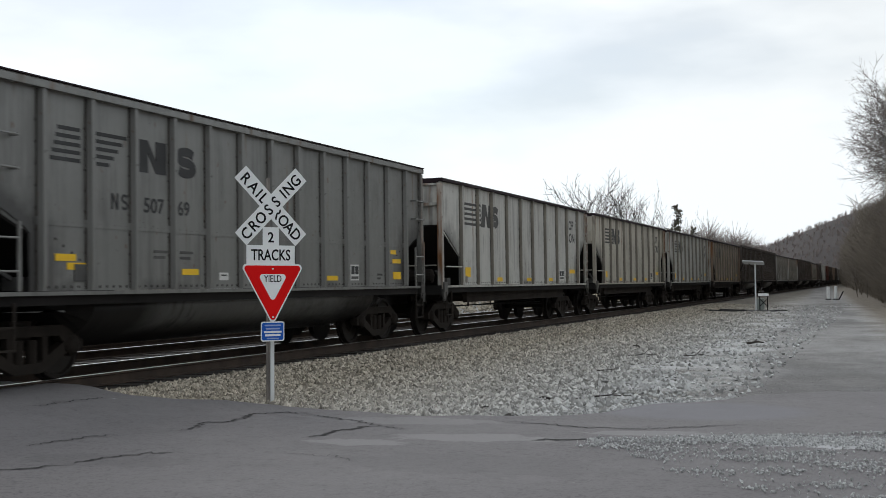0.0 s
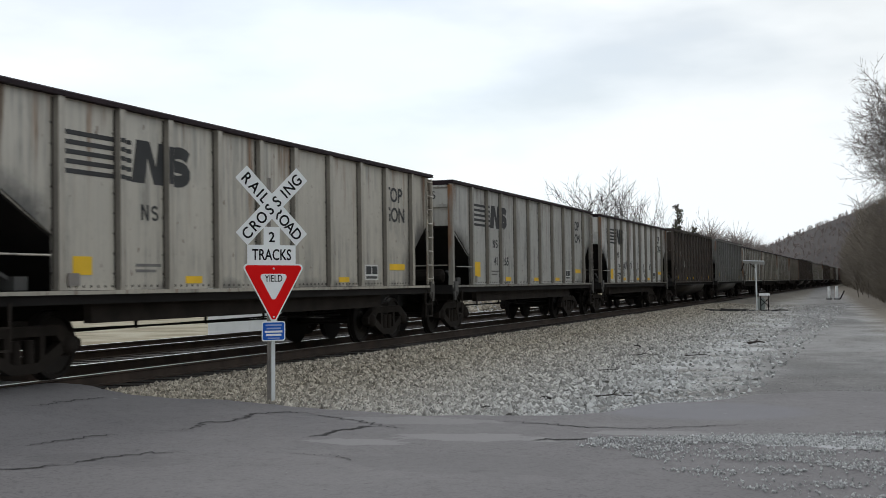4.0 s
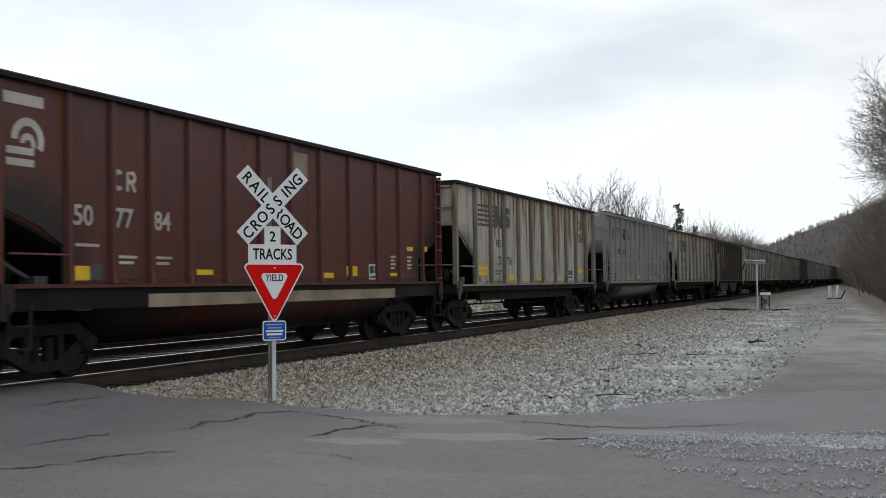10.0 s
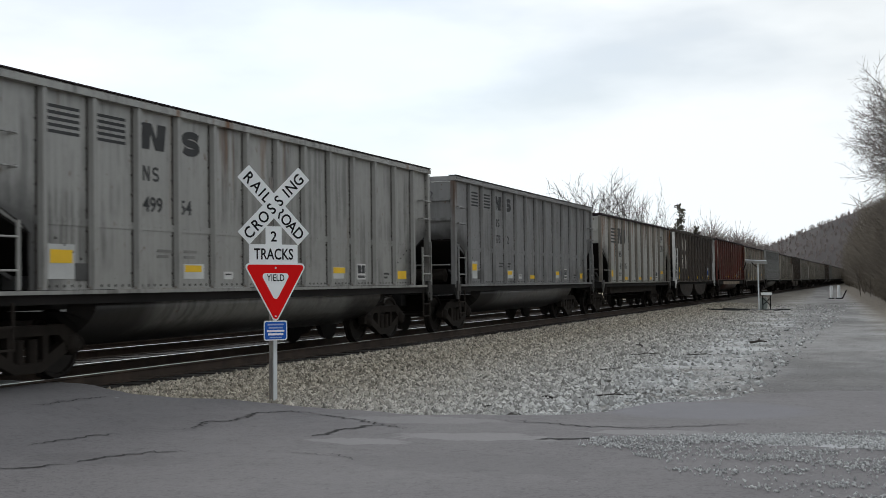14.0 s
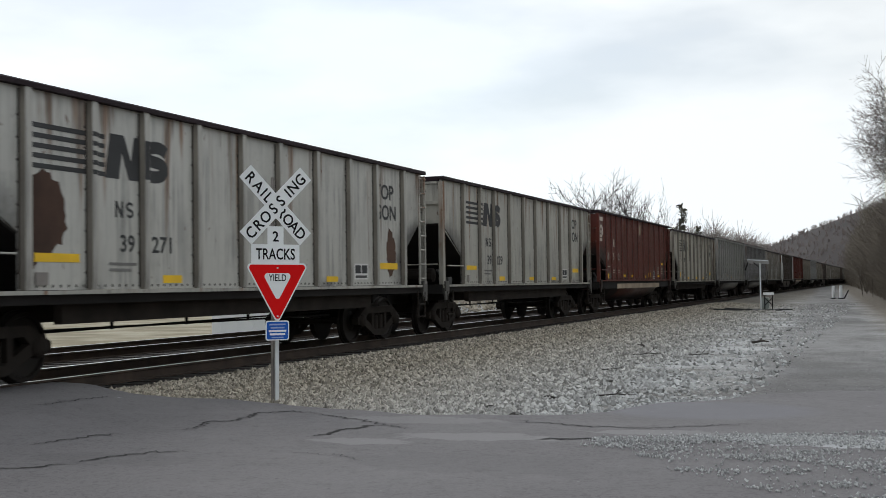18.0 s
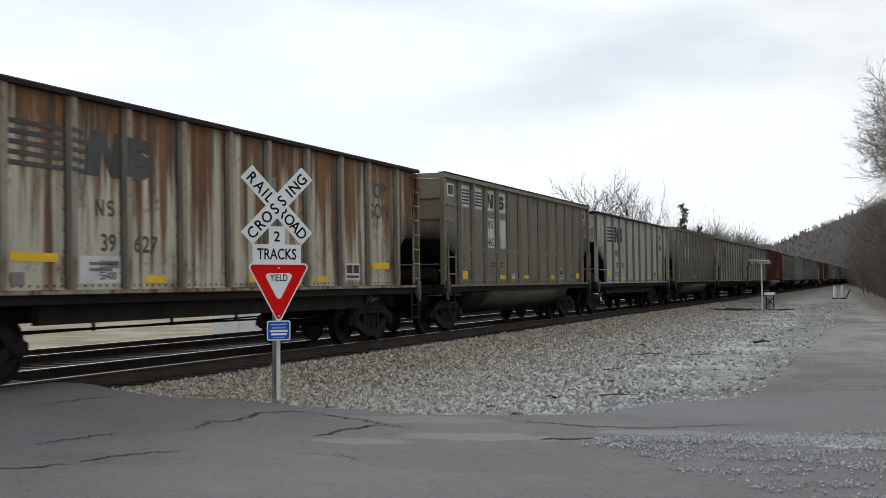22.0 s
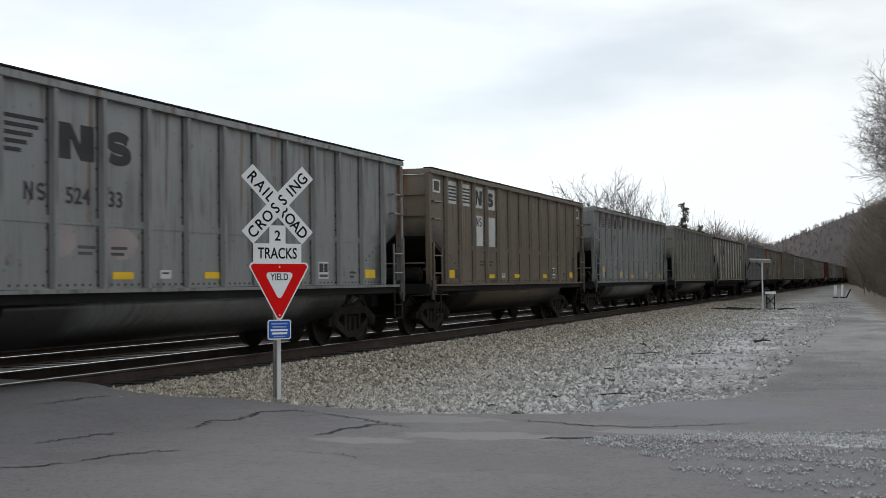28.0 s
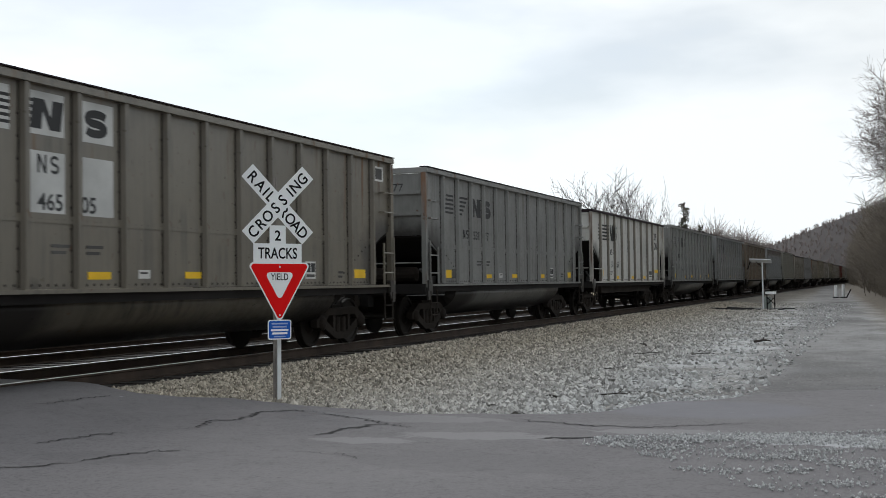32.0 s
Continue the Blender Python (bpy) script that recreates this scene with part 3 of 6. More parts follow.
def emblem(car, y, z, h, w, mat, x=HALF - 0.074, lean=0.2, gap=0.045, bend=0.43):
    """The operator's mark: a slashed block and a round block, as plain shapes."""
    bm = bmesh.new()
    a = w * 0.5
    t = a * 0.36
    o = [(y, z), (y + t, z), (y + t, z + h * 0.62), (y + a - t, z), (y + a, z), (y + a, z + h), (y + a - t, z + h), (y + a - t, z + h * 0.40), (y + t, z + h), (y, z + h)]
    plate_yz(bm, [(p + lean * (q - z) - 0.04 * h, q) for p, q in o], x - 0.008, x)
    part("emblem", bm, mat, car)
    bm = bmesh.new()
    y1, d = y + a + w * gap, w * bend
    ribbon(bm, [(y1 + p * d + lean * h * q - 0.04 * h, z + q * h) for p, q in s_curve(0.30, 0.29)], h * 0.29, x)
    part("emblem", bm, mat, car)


def stripes(car, y0, y1, z0, z1, n, mat, taper=0.0, slant=0.0, name="stripe"):
    h = (z1 - z0) / (2 * n - 1)
    for i in range(n):
        z = z0 + 2 * i * h
        f = i / (n - 1)
        part(name, block(y0 + slant * f, y1 - taper * (1 - f), z, z + h), mat, car)

# ---- the train: newest cars last; each row: kind, colour, rust, dirt, lettering style, number groups ----
GREY, OLIVE, BROWN, RED = (0.265, 0.262, 0.252), (0.245, 0.212, 0.152), (0.052, 0.038, 0.029), (0.125, 0.030, 0.021)
WHITE, CREAM, PALE, TAN = (0.67, 0.655, 0.605), (0.61, 0.565, 0.475), (0.55, 0.54, 0.50), (0.27, 0.185, 0.125)
TRAIN = {
    0: ("tub", (0.215, 0.213, 0.198), 0.02, 0.35, "A", ("507", "69")),
    1: ("tub", BROWN, 0.02, 0.3, "D", ("10", "565")),
    2: ("flat", (0.80, 0.785, 0.74), 0.16, 0.5, "T", ("29", "164")),
    3: ("flat", PALE, 0.14, 0.5, "T", ("41", "265")),
    4: ("flat", CREAM, 0.16, 0.4, "T", ("", "")),
    5: ("flat", WHITE, 0.08, 0.4, "T", ("", "")),
    6: ("twin", BROWN, 0.05, 0.35, "E", ("10", "092")),
    7: ("flat", CREAM, 0.30, 0.5, "T", ("41", "039")),
    8: ("tub", (0.335, 0.335, 0.32), 0.04, 0.3, "A", ("506", "66")),
    9: ("flat", CREAM, 0.36, 0.5, "T", ("25", "776")),
    10: ("banded", RED, 0.05, 0.45, "R", ("50", "77", "84")),
    11: ("twin", BROWN, 0.04, 0.3, "E", ("10", "001")),
    12: ("flat", PALE, 0.26, 0.55, "T", ("41", "205")),
    13: ("tub", (0.27, 0.266, 0.262), 0.04, 0.55, "B", ("473", "62")),
    14: ("tub", (0.37, 0.362, 0.335), 0.04, 0.6, "B", ("499", "54")),
    15: ("flat", CREAM, 0.22, 0.45, "T", ("", "")),
    16: ("banded", RED, 0.05, 0.4, "R", ("50", "75", "22")),
    17: ("flat", (0.53, 0.51, 0.445), 0.18, 0.5, "T", ("39", "429")),
    18: ("flat", (0.58, 0.565, 0.51), 0.16, 0.4, "T", ("39", "271")),
    19: ("tub", OLIVE, 0.03, 0.35, "C", ("461", "41")),
    20: ("flat", (0.60, 0.59, 0.54), 0.12, 0.4, "T", ("39", "339")),
    21: ("tub", OLIVE, 0.03, 0.3, "C", ("465", "61")),
    22: ("flat", (0.66, 0.60, 0.45), 0.66, 0.45, "T", ("39", "627")),
    23: ("tub", GREY, 0.02, 0.3, "A", ("517", "90")),
    24: ("flat", (0.80, 0.78, 0.71), 0.12, 0.4, "T", ("22", "804")),
    25: ("tub", (0.25, 0.238, 0.196), 0.02, 0.3, "B", ("504", "24")),
    26: ("tub", (0.30, 0.305, 0.30), 0.08, 0.7, "B", ("", "")),
    27: ("tub", (0.195, 0.150, 0.105), 0.06, 0.4, "C", ("", "")),
    28: ("tub", (0.285, 0.29, 0.285), 0.05, 0.45, "A", ("524", "33")),
    29: ("tub", (0.255, 0.255, 0.242), 0.02, 0.3, "A", ("521", "06")),
    30: ("flat", (0.77, 0.755, 0.70), 0.06, 0.3, "T", ("31", "665")),
    31: ("tub", (0.255, 0.255, 0.242), 0.02, 0.35, "A", ("531", "77")),
    32: ("tub", (0.20, 0.176, 0.135), 0.03, 0.3, "C", ("465", "05")),
}
AHEAD = [("flat", WHITE, "T"), ("flat", CREAM, "T"), ("flat", PALE, "T"), ("flat", TAN, "T"), ("tub", BROWN, "D"), ("tub", BROWN, "D"),
         ("flat", PALE, "T"), ("flat", WHITE, "T"), ("tub", BROWN, "D"), ("tub", BROWN, "D"), ("flat", TAN, "T"), ("tub", BROWN, "D")]
# how far a car's front stands off the even spacing, in metres
OFFSET = {0: 0.1, 1: 0.06, 2: -0.38, 3: 0.04, 6: 0.15, 7: 0.07, 8: -0.06, 9: 0.12, 10: 0.34, 12: 0.02, 13: -0.08, 14: -0.15, 17: -0.25,
          18: -0.07, 20: -0.1, 21: 0.08, 22: 0.08, 24: 0.12, 25: 0.18, 29: -0.07, 30: -0.2, 31: 0.2, 32: -0.08}
PAINTED = ("side_sheet", "rib", "grab_iron", "seam_strip", "top_chord", "end_sheet", "corner_post", "jacking_bracket", "side_sill", "ladder", "tub", "handrail")
COLOUR_WORD = {GREY: "grey", OLIVE: "olive-tan", BROWN: "dark brown", RED: "oxide-red", WHITE: "white", CREAM: "cream", PALE: "pale grey", TAN: "rusty tan"}


def word(col):
    r, g, b = col
    if col in COLOUR_WORD:
        return COLOUR_WORD[col]
    if r > 0.34:
        return "off-white"
    return "brown" if r > 1.5 * b else "grey"


RIB_TONE = {2: 0.22, 3: 0.62, 7: 0.7, 9: 0.6, 12: 0.5, 15: 0.6, 22: 0.55, 24: 0.42, 30: 0.85}
SHORT = {0: 0.975, 2: 0.965, 8: 0.975, 23: 0.975, 25: 0.975, 30: 0.96}


def set_paint(car, paint, kind, rib_paint, shaded_tub_paint):
    for o in car.children_recursive:
        base = o.name.split(".")[0]
        if base in PAINTED and not (kind in ("flat", "banded") and base in ("top_chord",)):
            o.material_slots[0].link = "OBJECT"
            o.material_slots[0].material = shaded_tub_paint if base == "tub" else rib_paint if base in ("rib", "ladder", "corner_post", "side_sill", "handrail", "grab_iron") else paint


PANEL_MARK = plain("dusty_white_panel_paint", (0.60, 0.60, 0.575), 0.7, 0.0, 0.22, 5)
FAINT_MARK = plain("faint_stencil_paint", (0.25, 0.24, 0.225), 0.75, 0.0, 0.4, 5)


def small_print(car, y, z, rows, w, mat, h=0.04):
    """Unreadable stencilled data as short bars."""
    for i in range(rows):
        part("stencil_bar", block(y, y + w * (0.8 if i % 2 else 1.0), z - i * h * 2.0, z - i * h * 2.0 + h, HALF - 0.0735), mat, car)


def reflectors(car, kind, j):
    E2 = LENGTH[kind] / 2
    rng = random.Random(j * 7 + 3)
    long_band = j in (2, 17, 18, 22, 24, 9)
    if kind == "flat":
        k = 1 / (1 - 0.023)
        spots = [(-5.72 * k, 0.88, 1.63, 0.11) if long_band else (-5.6 * k, 0.42, 1.48, 0.24 + 0.14 * (j == 3)),
                 (-2.92 * k, 0.48, 1.36, 0.11 if j != 9 else 0.16), (0.0, 0.46, 1.36, 0.10), (2.50 * k, 0.46, 1.36, 0.10), (4.99 * k, 0.94, 1.61, 0.13)]
        if j == 9:
            spots += [(-5.72 * k, 0.80, 1.50, 0.10)]
    elif kind == "banded":
        spots = [(-6.01, 0.47, 1.40, 0.19), (-3.07, 0.47, 1.48, 0.08), (-1.4, 0.4, 1.46, 0.09), (1.28, 0.5, 1.43, 0.10), (2.38, 0.5, 1.47, 0.19), (4.60, 0.36, 1.47, 0.07), (5.56, 0.34, 2.02, 0.09), (6.50, 0.3, 2.03, 0.11)]
    elif kind == "twin":
        spots = [(-6.05, 0.5, 1.72, 0.26), (-5.95, 0.36, 1.38, 0.22), (-3.0, 0.48, 1.40, 0.10), (0.35, 0.5, 1.40, 0.10), (2.3, 0.5, 1.40, 0.10), (5.1, 0.45, 1.46, 0.10), (5.1, 0.25, 1.34, 0.08)]
    else:
        tall = 0.19 if j not in (13, 14, 26) else 0.17
        spots = [(-5.97, 0.44, 1.41 if tall > 0.18 else 1.62, tall), (-2.87, 0.48, 1.40 if tall > 0.18 else 1.52, 0.10), (-0.55, 0.5, 1.41, 0.10), (2.28, 0.5, 1.40 if tall > 0.18 else 1.52, 0.11), (5.46, 0.52, 1.41, 0.17)]
        if tall < 0.18:
            for y, w, h in ((-6.02, 0.54, 0.44), (-2.91, 0.57, 0.22), (2.24, 0.52, 0.22)):
                part("pale_patch", block(y, y + w, 1.42, 1.42 + h, HALF - 0.0755), PANEL_MARK, car, "white square painted under a reflector")
    if j == 0:
        spots = [(-5.86, 0.44, 1.66, 0.09), (-5.62, 0.46, 1.55, 0.09), (-2.85, 0.48, 1.49, 0.09), (2.28, 0.48, 1.40, 0.09), (5.45, 0.34, 1.95, 0.09), (5.60, 0.5, 1.76, 0.09), (5.64, 0.46, 1.42, 0.16)]
    for y, w, z, h in spots:
        part("reflector", block(y, y + w * rng.uniform(0.94, 1.05), z, z + h, HALF - 0.072), YELLOW, car, "yellow reflective sheet")
    # stencil plates: pale frame, dark centre with pale rules
    if kind == "flat":
        y, w = 3.83, 0.66
    elif kind == "banded":
        y, w = 3.47, 0.5
    else:
        y, w = 3.38, 0.40
    part("stencil_plate", block(y, y + w, 1.40, 1.71, HALF - 0.074), WHITE_MARK, car)
    for u in (0.06, 0.54):
        part("stencil_patch", block(y + w * u, y + w * (u + 0.40), 1.52, 1.68, HALF - 0.071), BLACK_MARK, car)
    part("stencil_patch", block(y + w * 0.08, y + w * 0.92, 1.43, 1.48, HALF - 0.071), FADED_MARK, car)
    if kind == "tub":
        part("stencil_plate", block(-1.74, -1.46, 1.41, 1.53, HALF - 0.074), WHITE_MARK, car)
        part("stencil_bar", block(-1.70, -1.52, 1.475, 1.50, HALF - 0.0715), FADED_MARK, car)
        small_print(car, 4.75, 1.50, 2, 0.22, FADED_MARK)
    if kind == "flat":
        part("card_holder", block(-E2 + 1.62, -E2 + 1.86, 1.34, 1.50, HALF - 0.06), RUST_POST, car)
    else:
        part("card_holder", block(-E2 + 1.85, -E2 + 2.1, 1.40, 1.62, HALF - 0.066), FADED_MARK, car)


def initials(car, y0, y1, z0, z1, mat, open_bend=False):
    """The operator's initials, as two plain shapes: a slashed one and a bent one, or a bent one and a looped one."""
    w, h, x = (y1 - y0) * 0.42, z1 - z0, HALF - 0.0735
    t = h * 0.16
    bm = bmesh.new()
    if open_bend:
        ribbon(bm, [(y0 + w * p, z0 + h * q) for p, q in arc(0.5, 0.5, 0.40, 0.42, 50, 310, 14)], t * 1.3, x)
    else:
        for y in (y0, y0 + w - t):
            plate_yz(bm, [(y, z0), (y + t, z0), (y + t, z1), (y, z1)], x - 0.008, x)
        plate_yz(bm, [(y0 + w - t * 1.1, z0), (y0 + w, z0), (y0 + t * 1.1, z1), (y0, z1)], x - 0.008, x + 0.001)
    part("mark", bm, mat, car)
    bm = bmesh.new()
    y = y1 - w * 0.92
    if open_bend:
        ribbon(bm, [(y, z0), (y, z1 - t * 0.6), (y + w * 0.5, z1 - t * 0.6)] + [(y + w * p, z0 + h * q) for p, q in arc(0.5, 0.70, 0.28, 0.22, 80, -80, 8)] + [(y + w * 0.1, z0 + h * 0.48)], t * 1.3, x)
        ribbon(bm, [(y + w * 0.4, z0 + h * 0.45), (y + w * 0.8, z0)], t * 1.3, x + 0.001)
    else:
        ribbon(bm, [(y + w * 0.92 * p, z0 + h * q) for p, q in s_curve(0.16, 0.16)], t, x)
    part("mark", bm, mat, car)


def col_of(j):
    return TRAIN[j][1][1] if j in TRAIN else 0.5


def letter(car, style, num, j, mark):
    E2 = LENGTH[TRAIN[j][0]] / 2 if j in TRAIN else 7.45
    if style == "T":
        stripes(car, -6.02, -4.42, 2.78, 3.34, 5, mark)
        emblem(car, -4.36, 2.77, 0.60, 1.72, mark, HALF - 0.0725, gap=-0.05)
        # the mark runs on over the two ribs that stand in it
        h = 0.56 / 9
        for i in range(5):
            part("stripe", block(-4.765, -4.66, 2.78 + 2 * i * h, 2.78 + (2 * i + 1) * h, HALF + 0.004), mark, car)
        part("emblem", block(-3.55, -3.44, 2.80, 3.34, HALF + 0.004), mark, car)
        if j >= -3:
            writing(car, "TOP", 4.90, 3.06, 0.31, mark, 1.2, name="lettering", bold=0.008)
            writing(car, "GON", 4.88, 2.64, 0.31, mark, 1.15, name="lettering", bold=0.008)
        if num:
            initials(car, -4.16, -3.74, 2.25, 2.47, mark)
            if num[0]:
                writing(car, num[0], -3.70, 1.79, 0.235, mark, 1.1, "RIGHT", bold=0.004)
            if num[1]:
                writing(car, num[1], -3.29, 1.79, 0.235, mark, 1.2, bold=0.004)
            small_print(car, -4.3, 1.60, 2, 0.62, FAINT_MARK if col_of(j) > 0.3 else FADED_MARK)
    elif style == "A":
        stripes(car, -5.95, -5.33, 2.93, 3.38, 5, mark, 0, 0.15)
        stripes(car, -4.98, -4.27, 2.93, 3.38, 5, mark, 0.42, 0)
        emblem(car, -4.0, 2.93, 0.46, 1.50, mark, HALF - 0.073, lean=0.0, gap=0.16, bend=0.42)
        initials(car, -4.64, -4.25, 2.37, 2.59, mark)
        if num and num[0]:
            writing(car, num[0], -3.86, 2.37, 0.215, mark, 1.16, bold=0.004)
            writing(car, num[1], -2.97, 2.37, 0.215, mark, 1.16, bold=0.004)
        small_print(car, -3.60, 1.80, 2, 0.36, FAINT_MARK if col_of(j) > 0.3 else FADED_MARK)
        small_print(car, -2.90, 1.80, 2, 0.36, FAINT_MARK if col_of(j) > 0.3 else FADED_MARK)
    elif style in "BC":
        if style == "C":
            for y0, y1 in ((-6.10, -5.36), (-5.10, -4.36), (-4.06, -3.34), (-3.06, -2.31)):
                part("lettering_panel", block(y0, y1, 3.18, 3.71, HALF - 0.0765), PANEL_MARK, car, "white lettering panel")
            for y0, y1 in ((-4.06, -3.33), (-3.06, -2.31)):
                part("lettering_panel", block(y0, y1, 2.22, 2.98, HALF - 0.0765), PANEL_MARK, car, "white lettering panel")
        stripes(car, -6.08, -5.37, 3.25, 3.61, 5, mark)
        stripes(car, -5.08, -4.36, 3.25, 3.61, 5, mark)
        stripes(car, -4.05, -3.93, 3.25, 3.61, 5, mark, 0.0, 0.05)
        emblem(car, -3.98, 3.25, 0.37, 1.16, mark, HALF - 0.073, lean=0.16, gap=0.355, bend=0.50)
        if style == "C":
            initials(car, -3.86, -3.45, 2.71, 2.94, mark)
            y, z = -3.86, 2.26
        else:
            initials(car, -3.94, -3.55, 2.80, 3.01, mark)
            y, z = -3.95, 2.37
        if num and num[0]:
            writing(car, num[0], y, z, 0.215, mark, 1.12, bold=0.004)
            writing(car, num[1], -3.01, z, 0.215, mark, 1.12, bold=0.004)
        small_print(car, -3.60, 1.80, 2, 0.36, FAINT_MARK if col_of(j) > 0.3 else FADED_MARK)
        small_print(car, -2.90, 1.80, 2, 0.36, FAINT_MARK if col_of(j) > 0.3 else FADED_MARK)
    elif style == "D":
        initials(car, -5.05, -4.55, 2.58, 2.82, WHITE_MARK)
        if num:
            writing(car, num[0], -4.98, 2.05, 0.29, WHITE_MARK, 0.85, x=HALF - 0.068, bold=0.006)
            writing(car, num[1], -3.90, 2.05, 0.29, WHITE_MARK, 0.85, x=HALF - 0.068, bold=0.006)
            small_print(car, -4.0, 1.78, 2, 0.2, FADED_MARK)
    elif style == "E":
        stripes(car, -6.6, -5.2, 2.85, 3.42, 5, GHOST_MARK)
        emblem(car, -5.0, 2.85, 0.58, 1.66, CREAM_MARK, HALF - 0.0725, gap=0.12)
        for y0, y1 in ((-4.72, -4.24), (-3.98, -3.18)):
            part("lettering_panel", block(y0, y1, 1.92, 2.62, HALF - 0.0765), CREAM_MARK, car, "pale lettering panel")
        part("mark_bar", block(-4.70, -4.36, 2.40, 2.46), BLACK_MARK, car)
        if num:
            writing(car, num[0], -4.68, 1.98, 0.24, BLACK_MARK, 0.75)
            writing(car, num[1], -3.92, 1.98, 0.24, BLACK_MARK, 0.85)
    elif style == "R":
        # round emblem and word bar of the former operator, as plain shapes
        bm = bmesh.new()
        plate_yz(bm, arc(-6.91, 3.10, 0.30, 0.28, -25, 180, 12) + arc(-6.91, 3.10, 0.19, 0.18, 180, -25, 12), HALF - 0.082, HALF - 0.074)
        plate_yz(bm, arc(-6.91, 3.06, 0.14, 0.13, -25, 180, 10) + arc(-6.91, 3.06, 0.06, 0.05, 180, -25, 10), HALF - 0.082, HALF - 0.074)
        part("emblem", bm, CREAM_MARK, car)
        for z in (2.78, 2.92):
            part("emblem", block(-7.30, -6.80, z, z + 0.09), CREAM_MARK, car)
        part("mark_bar", block(-7.38, -6.62, 3.52, 3.66), CREAM_MARK, car)
        initials(car, -5.16, -4.64, 2.62, 2.90, CREAM_MARK, True)
        if num:
            for s, y in zip(num, (-6.06, -5.16, -4.22)):
                writing(car, s, y, 2.12, 0.27, CREAM_MARK, 1.15, x=HALF - 0.068, bold=0.008)
        small_print(car, -5.05, 1.70, 2, 0.42, CREAM_MARK)
        small_print(car, -4.15, 1.70, 2, 0.40, CREAM_MARK)
        small_print(car, -6.0, 1.84, 1, 0.5, CREAM_MARK)
        for y in (4.62, 5.56):
            small_print(car, y, 1.86, 4, 0.26, CREAM_MARK)
        part("tub_band", block(-4.4, 4.75, 1.02, 1.21, HALF - 0.040), TUB_BAND, car, "pale dusty band along the tub")


TUB_BAND = plain("tan_dust_on_steel", (0.36, 0.28, 0.20), 0.9, 0, 0.5, 4)
RUST_PATCH = plain("flaking_rust", (0.085, 0.045, 0.03), 0.95, 0, 0.5, 4, 0.4)
WASH_PATCH = plain("painted_over_patch", (0.36, 0.31, 0.30), 0.8, 0, 0.35, 3)
SCRAWL = plain("spray_paint_line", (0.05, 0.05, 0.055), 0.7, 0, 0.3, 5)


def patch(car, name, y, z, w, h, mat, seed, x=HALF - 0.0775):
    """A ragged round patch on the side sheet."""
    bm = bmesh.new()
    o = []
    for i in range(40):
        q = i * math.tau / 40
        k = 1 + 0.3 * noise.noise(Vector((math.cos(q) * 1.3, math.sin(q) * 1.3, seed))) + 0.22 * noise.noise(Vector((math.cos(q) * 5, math.sin(q) * 5, seed)))
        o.append((y + w / 2 * k * math.cos(q), z + h / 2 * k * math.sin(q)))
    plate_yz(bm, o, x - 0.004, x)
    part(name, bm, mat, car)


def scrawl(car, y, z, w, h, seed):
    """A looping sprayed line, one bent stroke."""
    bm = bmesh.new()
    r = random.Random(seed)
    pts = []
    for i in range(26):
        t = i / 25
        pts.append(Vector((HALF - 0.075, y + w * t + 0.06 * math.sin(t * 19), z + h * (0.5 + 0.5 * math.sin(t * 9 + seed) * math.cos(t * 5 + 2 * seed)))))
    ribbon(bm, [(p.y, p.z) for p in pts], 0.028, HALF - 0.072)
    part("spray_stroke", bm, SCRAWL, car)


def extras(car, j, kind, style):
    """What sets single cars apart."""
    E2 = LENGTH[kind] / 2
    if style == "C":
        for y in (E2 - 0.83, -E2 + 0.38):
            part("placard", block(y, y + 0.46, 3.38, 3.68, HALF - 0.074), WHITE_MARK, car, "white-edged placard")
            part("placard_face", block(y + 0.06, y + 0.40, 3.42, 3.64, HALF - 0.071), FADED_MARK, car)
    if style == "R":
        part("placard", block(0.10, 0.72, 3.22, 3.66, HALF - 0.075), TUB_BAND, car, "tan square left by a removed sign")
    if j == 2:
        for k, y in enumerate((-2.9, -1.9, -0.5, 1.4, 2.9)):
            scrawl(car, y, 1.45, 0.85, 0.75, k + 1.0)
        patch(car, "pale_patch", -5.75, 2.02, 0.75, 0.5, WHITE_MARK, 3.1)
        part("reflector", block(-5.35, -4.95, 1.42, 1.80, HALF - 0.0705), YELLOW, car)
    if j == 18:
        patch(car, "rust_patch", -5.62, 2.22, 0.80, 1.0, RUST_PATCH, 5.2)
        patch(car, "rust_patch", -5.88, 1.95, 0.42, 0.8, RUST_PATCH, 2.2, HALF - 0.0767)
        patch(car, "rust_patch", 5.75, 1.95, 0.5, 0.9, RUST_PATCH, 8.2)
    if j == 28:
        patch(car, "pale_patch", -3.95, 1.92, 0.62, 0.44, WASH_PATCH, 1.2)
        patch(car, "pale_patch", -2.65, 1.90, 0.70, 0.44, WASH_PATCH, 2.7)
    if j in (6, 11):
        for o in car.children:
            if o.name.split(".")[0] in (("corner_post", "jacking_bracket", "ladder") if j == 11 else ("jacking_bracket", "ladder")):
                o.material_slots[0].link = "OBJECT"
                o.material_slots[0].material = WHITE_MARK if j == 11 else CREAM_MARK
    if j == 11:
        part("placard", block(4.75, 5.25, 1.48, 2.0, HALF - 0.0745), SIGN_WHITE, car, "pale blue and white placard")
        part("placard_face", block(4.82, 5.18, 1.60, 1.86, HALF - 0.0715), SIGN_BLUE, car)
    if j in (22, 2):
        if j == 22:
            part("lettering_panel", block(-4.50, -3.56, 1.36, 1.72, HALF - 0.0768), WHITE_MARK, car, "pale data panel")
        for k, s in enumerate(("230600", "55400") if j == 22 else ("231900", "64100")):
            writing(car, s, -4.08, 1.56 - 0.15 * k, 0.11, BLACK_MARK, 0.95, x=HALF - 0.0735)


